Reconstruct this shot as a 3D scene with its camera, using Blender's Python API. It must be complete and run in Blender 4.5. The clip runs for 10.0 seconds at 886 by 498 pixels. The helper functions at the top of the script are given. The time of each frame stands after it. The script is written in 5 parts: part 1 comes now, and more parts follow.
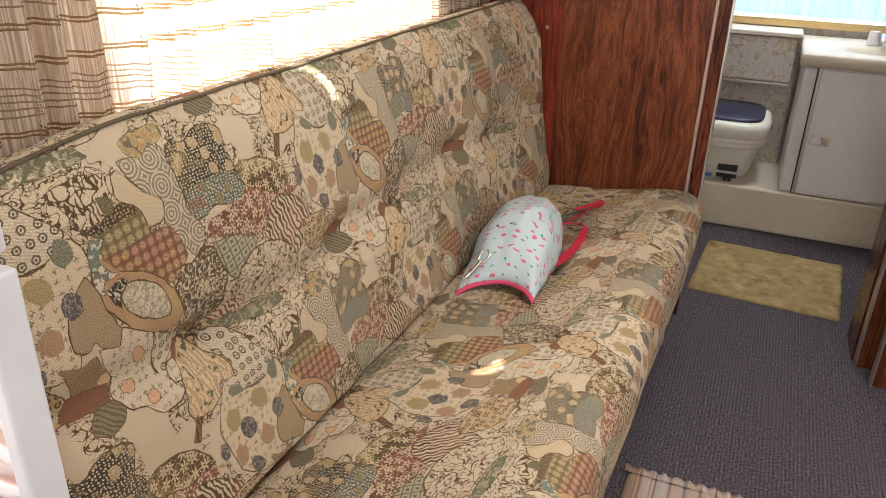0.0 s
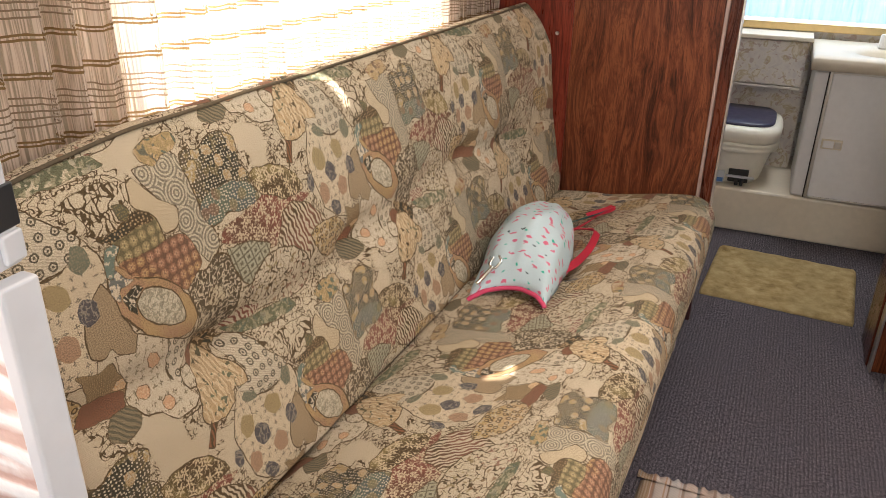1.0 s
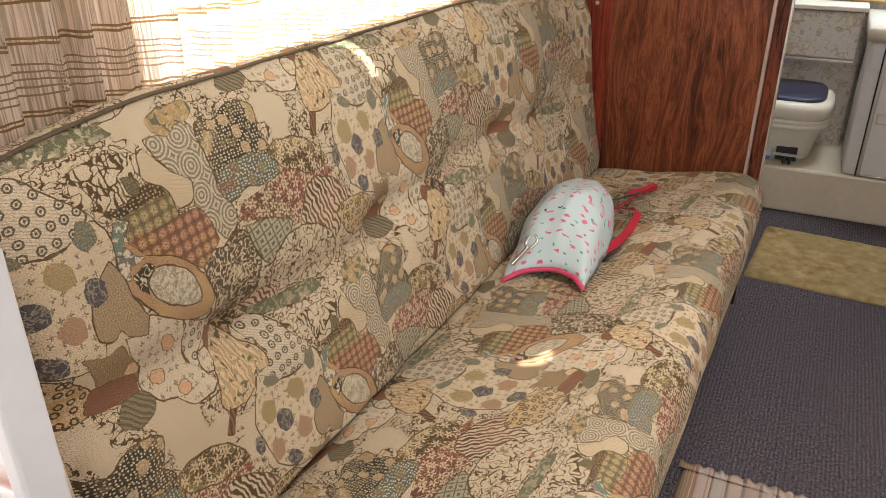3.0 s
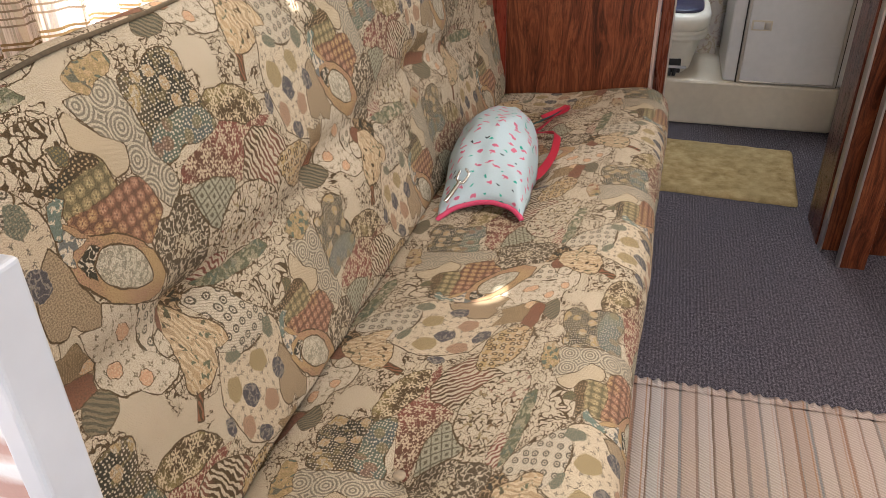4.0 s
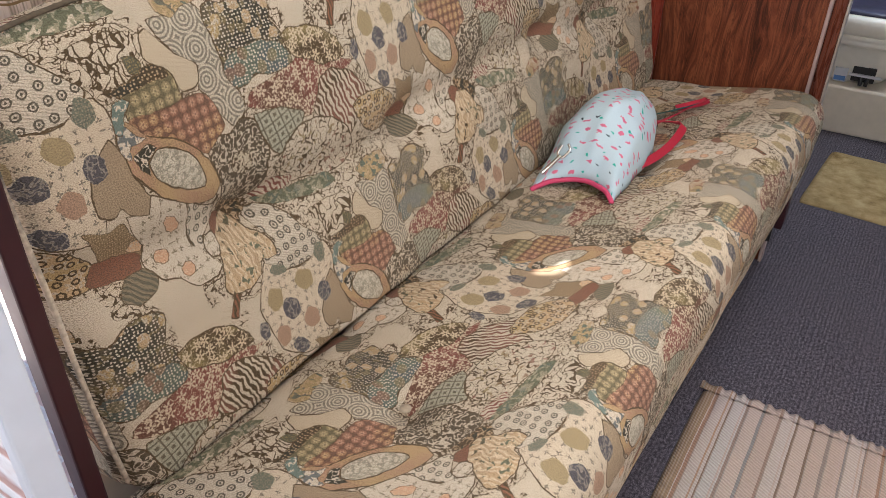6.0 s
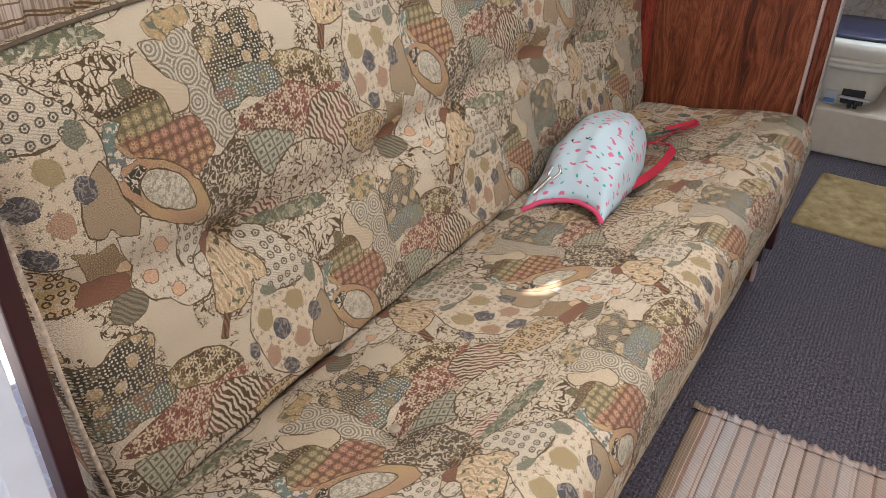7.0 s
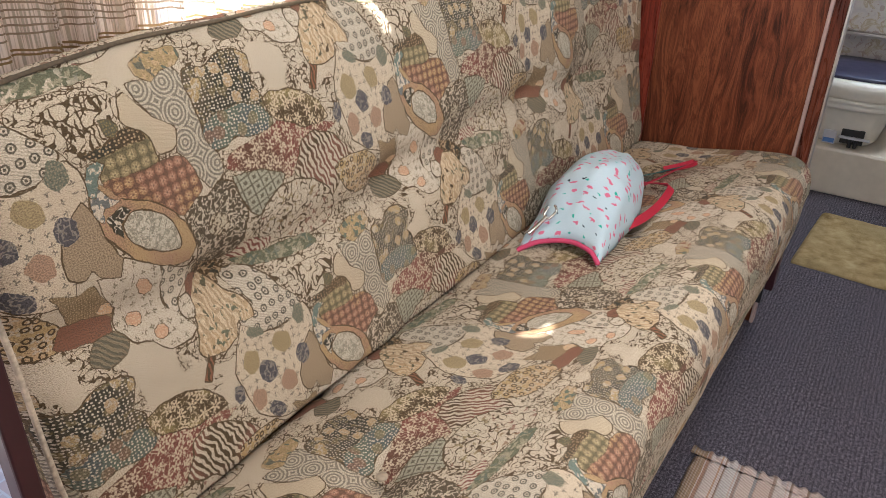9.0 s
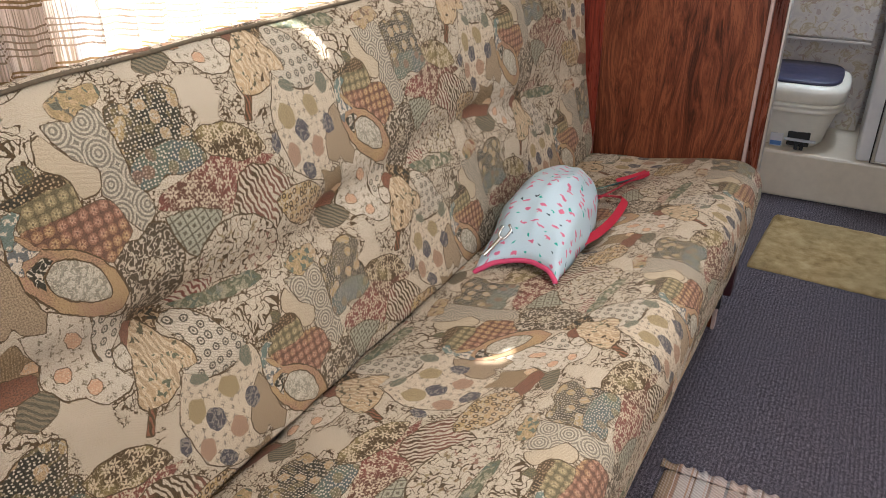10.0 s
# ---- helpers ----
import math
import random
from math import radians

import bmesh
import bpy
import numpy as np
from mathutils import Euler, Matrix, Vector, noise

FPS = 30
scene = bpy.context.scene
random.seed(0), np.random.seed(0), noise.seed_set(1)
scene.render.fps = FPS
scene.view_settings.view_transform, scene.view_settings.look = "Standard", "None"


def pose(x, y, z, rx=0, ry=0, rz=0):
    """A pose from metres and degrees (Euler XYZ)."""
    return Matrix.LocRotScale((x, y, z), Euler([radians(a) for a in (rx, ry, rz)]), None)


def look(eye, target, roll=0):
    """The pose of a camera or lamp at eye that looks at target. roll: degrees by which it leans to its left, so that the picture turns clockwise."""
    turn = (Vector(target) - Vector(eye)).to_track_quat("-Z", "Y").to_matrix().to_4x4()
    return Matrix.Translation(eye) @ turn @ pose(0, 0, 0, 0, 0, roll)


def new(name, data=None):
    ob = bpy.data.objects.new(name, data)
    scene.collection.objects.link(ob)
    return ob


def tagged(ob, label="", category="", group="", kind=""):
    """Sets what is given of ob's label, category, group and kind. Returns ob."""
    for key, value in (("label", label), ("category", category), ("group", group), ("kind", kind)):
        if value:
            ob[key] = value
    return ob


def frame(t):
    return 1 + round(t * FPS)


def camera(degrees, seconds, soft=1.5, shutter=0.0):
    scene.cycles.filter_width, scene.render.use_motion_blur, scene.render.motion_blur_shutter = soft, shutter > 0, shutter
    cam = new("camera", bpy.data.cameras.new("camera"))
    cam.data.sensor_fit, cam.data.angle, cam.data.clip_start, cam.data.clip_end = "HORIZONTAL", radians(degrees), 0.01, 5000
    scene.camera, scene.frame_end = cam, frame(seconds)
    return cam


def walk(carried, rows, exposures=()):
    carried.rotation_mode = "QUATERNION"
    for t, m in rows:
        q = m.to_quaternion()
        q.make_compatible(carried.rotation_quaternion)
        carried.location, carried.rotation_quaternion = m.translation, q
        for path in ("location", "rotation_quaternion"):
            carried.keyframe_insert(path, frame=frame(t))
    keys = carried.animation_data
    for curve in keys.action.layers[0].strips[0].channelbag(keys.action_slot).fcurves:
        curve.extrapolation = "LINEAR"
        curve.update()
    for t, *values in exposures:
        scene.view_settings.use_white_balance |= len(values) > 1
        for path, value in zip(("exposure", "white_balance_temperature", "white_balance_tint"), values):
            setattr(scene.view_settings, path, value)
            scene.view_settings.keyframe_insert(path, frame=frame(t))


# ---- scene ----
cam = camera(60.8, 10.0, soft=0.8)
PATH = [
    (0, (-0.15, -0.005, 1.314), (-0.85, 1.672, 0.479), 1.6),
    (0.5, (-0.151, -0.01, 1.314), (-0.853, 1.669, 0.486), 1.6),
    (1, (-0.152, -0.009, 1.314), (-0.879, 1.664, 0.494), 1.0),
    (1.5, (-0.145, 0.014, 1.309), (-0.933, 1.665, 0.501), 1.1),
    (2, (-0.107, 0.023, 1.309), (-0.992, 1.603, 0.462), 1.5),
    (2.2, (-0.1, 0.024, 1.301), (-1.021, 1.58, 0.444), 1.3),
    (3.3, (-0.223, 0.054, 1.276), (-0.9, 1.72, 0.401), -1.5),
    (3.5, (-0.257, 0.052, 1.272), (-0.838, 1.741, 0.371), -2.3),
    (4, (-0.302, 0.066, 1.261), (-0.782, 1.719, 0.244), -1.3),
    (4.5, (-0.235, 0.09, 1.255), (-0.854, 1.681, 0.213), 1.3),
    (5, (-0.144, 0.108, 1.254), (-0.939, 1.587, 0.166), 2.2),
    (5.5, (-0.117, 0.092, 1.26), (-0.991, 1.522, 0.167), 1.2),
    (7, (-0.094, 0.087, 1.267), (-0.991, 1.551, 0.243), 0.9),
    (7.5, (-0.092, 0.087, 1.269), (-0.993, 1.552, 0.249), 0.9),
    (8, (-0.089, 0.082, 1.268), (-0.992, 1.543, 0.243), 1.3),
    (8.5, (-0.088, 0.086, 1.267), (-1.005, 1.552, 0.261), 1.6),
    (9, (-0.093, 0.115, 1.272), (-1.018, 1.611, 0.321), 1.4),
    (9.5, (-0.095, 0.132, 1.276), (-1.015, 1.654, 0.361), 0.8),
    (10, (-0.101, 0.16, 1.27), (-0.95, 1.724, 0.358), -0.2),
]
walk(cam, [(t, look(eye, target, roll)) for t, eye, target, roll in PATH], [(0, 1.84, 6700, 10), (2.0, 1.76, 6850, 10), (3.5, 1.86, 6850, 10), (4.0, 1.88, 6350, 10), (5.0, 1.92, 6000, 10), (5.5, 1.90, 5880, 10), (10, 1.90, 5900, 10)])

# ---- light ----
world = bpy.data.worlds.new("sky")
scene.world = world
world.use_nodes = True
SUN_UP = 60.0
wn = world.node_tree.nodes
sky = wn.new("ShaderNodeTexSky")
sky.sky_type, sky.sun_disc = "NISHITA", False
sky.sun_elevation, sky.sun_rotation = radians(SUN_UP), radians(90)
wn["Background"].inputs["Strength"].default_value = 0.05
world.node_tree.links.new(sky.outputs[0], wn["Background"].inputs["Color"])
sun = new("sun", bpy.data.lights.new("sun", "SUN"))
sun.data.energy, sun.data.angle, sun.data.color = 5.0, radians(0.53), (1.0, 0.95, 0.88)
sun.matrix_world = look((math.cos(radians(SUN_UP)), 0, math.sin(radians(SUN_UP))), (0, 0, 0))


def window_or_fill_light(eye, target, wide, high, watts, colour):
    """The sky's light through a window's opening, or fill added under a roof vent."""
    ob = new("window_or_fill_light", bpy.data.lights.new("window_or_fill_light", "AREA"))
    ob.data.shape, ob.data.size, ob.data.size_y, ob.data.energy, ob.data.color = "RECTANGLE", wide, high, watts, colour
    ob.matrix_world = look(eye, target)
    return ob


window_or_fill_light((1.02, 0.9, 1.45), (0, 0.9, 0.9), 1.2, 0.55, 2.6, (0.98, 0.985, 1.0))
# Fill added under the unseen roof vent, brightens seat and floor from above.
window_or_fill_light((-0.02, 1.10, 1.915), (-0.02, 1.10, 0.0), 0.76, 0.38, 2.6, (1.0, 0.985, 0.96))
window_or_fill_light((0.1, -1.12, 1.45), (0, 0.5, 0.9), 1.1, 0.6, 5.4, (0.98, 0.985, 1.0))
window_or_fill_light((0.14, 3.99, 1.16), (0.14, 3.0, 1.16), 1.1, 0.6, 1.7, (0.62, 0.82, 1.0))
# Fill added below an unseen vent to brighten the bathroom.
window_or_fill_light((0.0, 3.62, 1.93), (0.0, 3.62, 0.0), 0.34, 0.34, 4.2, (0.90, 0.95, 1.0))
window_or_fill_light((-0.996, 1.31, 1.25), (0.0, 1.31, 1.25), 1.0, 0.54, 5.6, (1.0, 0.98, 0.95))

# ---- materials ----


class Tree:
    """Short hand for node trees."""

    def __init__(self, tree):
        self.tree, self.nodes, self.links, self.hold = tree, tree.nodes, tree.links, None

    def put(self, socket, value):
        if isinstance(value, bpy.types.NodeSocket):
            self.links.new(value, socket)
        elif isinstance(value, (tuple, list)) and len(value) == 3 and socket.type == "RGBA":
            socket.default_value = (*value, 1)
        else:
            socket.default_value = value

    def add(self, kind, out=0, **given):
        node = self.nodes.new(kind)
        sets = {k: v for k, v in given.items() if k in ("operation", "wave_type", "wave_profile", "bands_direction", "distance", "feature", "voronoi_dimensions", "noise_dimensions", "data_type", "blend_type", "group", "attribute_name")}
        for k, v in sets.items():
            if k == "operation":
                node.operation = v
            elif k == "wave_type":
                node.wave_type = v
            elif k == "wave_profile":
                node.wave_profile = v
            elif k == "bands_direction":
                node.bands_direction = v
            elif k == "distance":
                node.distance = v
            elif k == "feature":
                node.feature = v
            elif k in ("voronoi_dimensions", "noise_dimensions"):
                node.voronoi_dimensions = v
            elif k == "data_type":
                node.data_type = v
            elif k == "blend_type":
                node.blend_type = v
            elif k == "group":
                node.node_tree = v
            elif k == "attribute_name":
                node.attribute_name = v
        for k, v in given.items():
            if k in sets:
                continue
            if k[0] == "i" and k[1:].isdigit():
                self.put(node.inputs[int(k[1:])], v)
            else:
                self.put(node.inputs[k.replace("_", " ")], v)
        return node.outputs[out]

    def math(self, operation, a, b=0.0, c=0.0):
        return self.add("ShaderNodeMath", operation=operation, i0=a, i1=b, i2=c)

    def vec(self, operation, a, b=(0, 0, 0)):
        return self.add("ShaderNodeVectorMath", out=1 if operation in ("DOT_PRODUCT", "LENGTH") else 0, operation=operation, i0=a, i1=b)

    def mix(self, fac, a, b, blend="MIX"):
        node = self.nodes.new("ShaderNodeMix")
        node.data_type, node.blend_type = "RGBA", blend
        if self.hold is not None and isinstance(fac, bpy.types.NodeSocket):
            fac = self.math("MULTIPLY", fac, self.hold)
        self.put(node.inputs[0], fac), self.put(node.inputs[6], a), self.put(node.inputs[7], b)
        return node.outputs[2]

    def ramp(self, fac, *stops):
        node = self.nodes.new("ShaderNodeValToRGB")
        while len(node.color_ramp.elements) < len(stops):
            node.color_ramp.elements.new(0.5)
        for e, (p, c) in zip(node.color_ramp.elements, stops):
            e.position, e.color = p, (*c, 1) if isinstance(c, tuple) else (c, c, c, 1)
        self.put(node.inputs[0], fac)
        return node.outputs[0]

    def noise(self, vector, scale, detail=3.0, rough=0.5, warp=0.0):
        return self.add("ShaderNodeTexNoise", Vector=vector, Scale=scale, Detail=detail, Roughness=rough, Distortion=warp)

    def voronoi(self, vector, scale, randomness=1.0, out=0):
        node = self.nodes.new("ShaderNodeTexVoronoi")
        node.voronoi_dimensions = "2D"
        self.put(node.inputs["Vector"], vector)
        node.inputs["Scale"].default_value, node.inputs["Randomness"].default_value = scale, randomness
        return node.outputs[out]

    def below(self, value, limit):
        return self.math("LESS_THAN", value, limit)


def material(name, rough=0.6, metal=0.0, spec=0.5):
    m = bpy.data.materials.new(name)
    m.use_nodes = True
    t = Tree(m.node_tree)
    t.bsdf = t.nodes["Principled BSDF"]
    t.bsdf.inputs["Roughness"].default_value, t.bsdf.inputs["Metallic"].default_value = rough, metal
    t.bsdf.inputs["Specular IOR Level"].default_value = spec
    t.where = t.nodes.new("ShaderNodeTexCoord")
    return m, t


def bump(t, height, strength=0.3, distance=0.002):
    t.put(t.bsdf.inputs["Normal"], t.add("ShaderNodeBump", Strength=strength, Distance=distance, Height=height))


def plain(name, colour, rough=0.5, metal=0.0, vary=0.12, grain=40, relief=0.15, spec=0.5):
    """A painted, moulded or metal surface: colour that varies at two scales, a little relief."""
    m, t = material(name, rough, metal, spec)
    p = t.where.outputs["Object"]
    big, fine = t.noise(p, 4, 4), t.noise(p, grain, 4)
    dark = tuple(c * (1 - 2 * vary) for c in colour)
    light = tuple(min(1, c * (1 + vary)) for c in colour)
    both = t.math("ADD", t.math("MULTIPLY", big, 0.6), t.math("MULTIPLY", fine, 0.4))
    t.put(t.bsdf.inputs["Base Color"], t.ramp(both, (0.3, dark), (0.7, light)))
    t.put(t.bsdf.inputs["Roughness"], t.math("MULTIPLY_ADD", fine, 0.2, rough - 0.1))
    bump(t, fine, relief, 0.001)
    return m


def wood(name, dark, mid, light, rough=0.35, scale=1.0):
    """Veneer with upright grain, wide figure and pores."""
    m, t = material(name, rough, 0.0, 0.28)
    p = t.where.outputs["Object"]
    bend = t.add("ShaderNodeTexNoise", out=1, Vector=t.vec("MULTIPLY", p, (5.0, 5.0, 1.1)), Scale=1.3 * scale, Detail=2.0)
    warp = t.vec("ADD", p, t.vec("MULTIPLY", t.vec("SUBTRACT", bend, (0.5, 0.5, 0.5)), (0.20, 0.20, 0.12)))
    rings = t.add("ShaderNodeTexWave", out=1, Vector=t.vec("MULTIPLY", warp, (1.0, 1.0, 0.10)), Scale=9.0 * scale, Distortion=9.0, Detail=3.0, Detail_Scale=2.2)
    figure = t.math("MULTIPLY_ADD", rings, 0.16, t.math("MULTIPLY", t.noise(t.vec("MULTIPLY", warp, (9, 9, 0.8)), 2.2 * scale, 4, 0.55, 0.4), 0.84))
    streak = t.noise(t.vec("MULTIPLY", warp, (75, 75, 1.6)), 2.4 * scale, 4, 0.65)
    pores = t.noise(t.vec("MULTIPLY", p, (260, 260, 6)), 2.0, 2)
    field = t.math("ADD", t.math("MULTIPLY", figure, 0.55), t.math("MULTIPLY", streak, 0.45))
    base = t.ramp(field, (0.38, dark), (0.5, mid), (0.62, light))
    t.put(t.bsdf.inputs["Base Color"], t.mix(t.math("MULTIPLY", t.below(pores, 0.42), 0.45), base, tuple(c * 0.5 for c in dark)))
    t.put(t.bsdf.inputs["Roughness"], t.math("MULTIPLY_ADD", streak, 0.2, rough - 0.1))
    bump(t, streak, 0.12, 0.0006)
    return m


# The sofa cloth: a woven print that repeats in half-drop.
REPEAT, DROP = 0.573, 0.322
shape = bpy.data.node_groups.new("print_shape", "ShaderNodeTree")
for nm, kind in (("Place", "NodeSocketVector"), ("Centre", "NodeSocketVector"), ("Row1", "NodeSocketVector"), ("Row2", "NodeSocketVector"),
                 ("Lobes", "NodeSocketFloat"), ("Depth", "NodeSocketFloat"), ("Line", "NodeSocketFloat"),
                 ("Under", "NodeSocketColor"), ("Fill", "NodeSocketColor"), ("Edge", "NodeSocketColor")):
    shape.interface.new_socket(nm, in_out="INPUT", socket_type=kind)
shape.interface.new_socket("Color", in_out="OUTPUT", socket_type="NodeSocketColor")
g = Tree(shape)
gin, gout = g.nodes.new("NodeGroupInput").outputs, g.nodes.new("NodeGroupOutput").inputs
q = g.vec("SUBTRACT", g.vec("FRACTION", g.vec("ADD", g.vec("SUBTRACT", gin["Place"], gin["Centre"]), (0.5, 0.5, 0.5))), (0.5, 0.5, 0.5))
gx, gy = g.vec("DOT_PRODUCT", q, gin["Row1"]), g.vec("DOT_PRODUCT", q, gin["Row2"])
radius = g.math("SQRT", g.math("ADD", g.math("MULTIPLY", gx, gx), g.math("MULTIPLY", gy, gy)))
turn = g.math("ARCTAN2", gy, gx)
radius = g.math("MULTIPLY", radius, g.math("MULTIPLY_ADD", g.math("SINE", g.math("MULTIPLY", turn, gin["Lobes"])), gin["Depth"], 1.0))
inside = g.below(radius, 1.0)
rim = g.below(g.math("ABSOLUTE", g.math("SUBTRACT", radius, 1.0)), gin["Line"])
g.put(gout["Color"], g.mix(rim, g.mix(inside, gin["Under"], gin["Fill"]), gin["Edge"]))


def reach_group(mid, reach):
    """How far a place of the repeat lies outside a figure whose reach round its middle is given."""
    tree = bpy.data.node_groups.new("print_outline", "ShaderNodeTree")
    tree.interface.new_socket("Place", in_out="INPUT", socket_type="NodeSocketVector")
    tree.interface.new_socket("Gap", in_out="OUTPUT", socket_type="NodeSocketFloat")
    h = Tree(tree)
    came, goes = h.nodes.new("NodeGroupInput").outputs, h.nodes.new("NodeGroupOutput").inputs
    most, cr, last = max(reach), mid[1] / DROP, len(reach) - 1
    q = h.vec("SUBTRACT", h.vec("FRACTION", h.vec("SUBTRACT", came["Place"], (mid[0] / REPEAT - cr / 2 - 0.5, cr - 0.5, 0.0))), (0.5, 0.5, 0.0))
    du, dv = h.vec("DOT_PRODUCT", q, (REPEAT, REPEAT / 2, 0)), h.vec("DOT_PRODUCT", q, (0, DROP, 0))
    turn = h.math("MULTIPLY_ADD", h.math("ARCTAN2", dv, du), 0.5 / math.pi, 0.5)
    stops = h.ramp(turn, *[(k / last, r / most) for k, r in enumerate(reach)])
    bound = h.math("MULTIPLY", h.add("ShaderNodeSeparateColor", Color=stops), most)
    h.put(goes["Gap"], h.math("SUBTRACT", h.math("SQRT", h.math("ADD", h.math("MULTIPLY", du, du), h.math("MULTIPLY", dv, dv))), bound))
    return tree


def sofa_cloth():
    m, t = material("sofa_cloth", 0.9, 0.0, 0.1)
    uvmap = t.where.outputs["UV"]
    loose = t.vec("MULTIPLY", t.vec("SUBTRACT", t.add("ShaderNodeTexNoise", out=1, Vector=uvmap, Scale=40.0, Detail=1.0), (0.5, 0.5, 0.5)), (0.008, 0.008, 0))
    fuzz = t.vec("MULTIPLY", t.vec("SUBTRACT", t.add("ShaderNodeTexNoise", out=1, Vector=uvmap, Scale=560.0, Detail=1.0), (0.5, 0.5, 0.5)), (0.0026, 0.0026, 0))
    p = t.vec("ADD", t.vec("ADD", uvmap, loose), fuzz)
    fine = t.vec("ADD", uvmap, fuzz)
    node = t.add("ShaderNodeSeparateXYZ", Vector=p).node
    row = t.math("DIVIDE", node.outputs[1], DROP)
    col = t.math("SUBTRACT", t.math("DIVIDE", node.outputs[0], REPEAT), t.math("MULTIPLY", row, 0.5))
    place = t.add("ShaderNodeCombineXYZ", X=col, Y=row, Z=0.0)

    cream, brown, dark = (0.535, 0.450, 0.335), (0.085, 0.055, 0.027), (0.045, 0.042, 0.030)
    seam = (0.095, 0.062, 0.030)
    red, rust, tan, olive = (0.20, 0.072, 0.054), (0.25, 0.11, 0.062), (0.42, 0.30, 0.18), (0.25, 0.19, 0.085)
    green, teal, navy = (0.135, 0.138, 0.085), (0.120, 0.142, 0.105), (0.085, 0.080, 0.088)
    peach, white, ochre = (0.49, 0.34, 0.19), (0.58, 0.50, 0.385), (0.44, 0.31, 0.15)

    # small figures that fill the shapes
    def rounds(scale, jitter, out=0, vector=None):
        return t.voronoi(fine if vector is None else vector, scale, jitter, out)

    def near(value, at, half):
        return t.below(t.math("ABSOLUTE", t.math("SUBTRACT", value, at)), half)

    def star(scale, jitter, points, depth, size, core=0.0):
        """Little flowers with that many petals."""
        cell = t.nodes.new("ShaderNodeTexVoronoi")
        cell.voronoi_dimensions = "2D"
        t.put(cell.inputs["Vector"], fine)
        cell.inputs["Scale"].default_value, cell.inputs["Randomness"].default_value = scale, jitter
        off = t.add("ShaderNodeSeparateXYZ", Vector=t.vec("SUBTRACT", fine, cell.outputs["Position"])).node
        angle = t.math("ARCTAN2", off.outputs[1], off.outputs[0])
        reach = t.math("MULTIPLY_ADD", t.math("COSINE", t.math("MULTIPLY", angle, points)), depth, size)
        away = cell.outputs["Distance"]
        return t.math("MULTIPLY", t.math("LESS_THAN", away, reach), t.math("GREATER_THAN", away, core))

    def vein(scale, half, detail=1.0, warp=0.8, stretch=(1.0, 1.0, 1.0), at=0.5):
        """Thin wandering lines."""
        return near(t.noise(t.vec("MULTIPLY", fine, stretch), scale, detail, 0.5, warp), at, half)

    def grain(scale, above, detail=2.0, warp=0.6):
        return t.math("GREATER_THAN", t.noise(fine, scale, detail, 0.55, warp), above)

    def stripes(scale, warp, above, turn=0.0):
        c, s = math.cos(radians(turn)), math.sin(radians(turn))
        along = t.add("ShaderNodeCombineXYZ", X=t.vec("DOT_PRODUCT", fine, (c, s, 0)), Y=t.vec("DOT_PRODUCT", fine, (-s, c, 0)), Z=0.0)
        return t.math("GREATER_THAN", t.add("ShaderNodeTexWave", out=1, Vector=along, Scale=scale, Distortion=warp, Detail=1.0, Detail_Scale=1.5), above)

    f_bead = t.below(rounds(190, 0.5, 0, t.vec("MULTIPLY", fine, (1.0, 1.25, 1.0))), 0.27)
    f_dots = t.below(rounds(300, 0.5), 0.30)
    f_leaf = grain(85, 0.57)
    f_blob = t.below(t.voronoi(p, 34, 0.9), 0.27)
    f_ring = t.math("MAXIMUM", near(rounds(58, 0.3), 0.26, 0.060), t.below(rounds(58, 0.3), 0.09))
    f_twig = t.math("MAXIMUM", vein(66, 0.030, 0.6, 0.7, (1.0, 1.5, 1.0)), t.math("MULTIPLY", vein(110, 0.036, 0.4, 0.5, (1.4, 1.0, 1.0), 0.52), grain(34, 0.49)))
    f_tick = t.math("MULTIPLY", star(74, 0.45, 4.0, 0.12, 0.20, 0.04), grain(300, 0.40, 0.0, 0.0))
    f_curl = vein(112, 0.062, 0.3, 1.0)
    f_petal = star(62, 0.45, 5.0, 0.15, 0.32, 0.10)
    f_bit = grain(190, 0.55, 1.5)
    spread, spread2 = t.noise(uvmap, 9, 2), t.noise(t.vec("ADD", uvmap, (3.1, 7.7, 0)), 14, 2)
    far_mix, near_mix = (t.add("ShaderNodeSeparateColor", Color=t.ramp(f, (0.44, 0.0), (0.56, 1.0))) for f in (spread, spread2))
    tint = lambda a, b: t.mix(far_mix, a, b)
    tint2 = lambda a, b: t.mix(near_mix, a, b)
    soft = lambda f, k: t.math("MULTIPLY", f, k)

    def hexes():
        away = rounds(27, 0.06)
        return t.mix(t.math("GREATER_THAN", t.math("SINE", t.math("MULTIPLY", away, 44.0)), 0.0), (0.22, 0.19, 0.145), (0.50, 0.43, 0.32))

    def lattice():
        c, s = math.cos(0.25), math.sin(0.25)
        a = t.math("FRACT", t.math("DIVIDE", t.vec("DOT_PRODUCT", fine, (c, s, 0)), 0.0165))
        b = t.math("FRACT", t.math("DIVIDE", t.vec("DOT_PRODUCT", fine, (-s, c, 0)), 0.0150))
        lines = t.math("MAXIMUM", t.below(a, 0.14), t.below(b, 0.14))
        dot = t.math("MULTIPLY", near(a, 0.57, 0.17), near(b, 0.57, 0.17))
        return t.mix(soft(t.math("MAXIMUM", lines, dot), 0.9), (0.36, 0.34, 0.25), (0.12, 0.10, 0.065))

    def scaly(low, high, spot):
        away = rounds(70, 0.10)
        return t.mix(t.math("MAXIMUM", star(70, 0.10, 6.0, 0.10, 0.26, 0.0), 0.0), t.mix(t.math("GREATER_THAN", away, 0.46), low, high), t.mix(t.below(away, 0.09), spot, high))

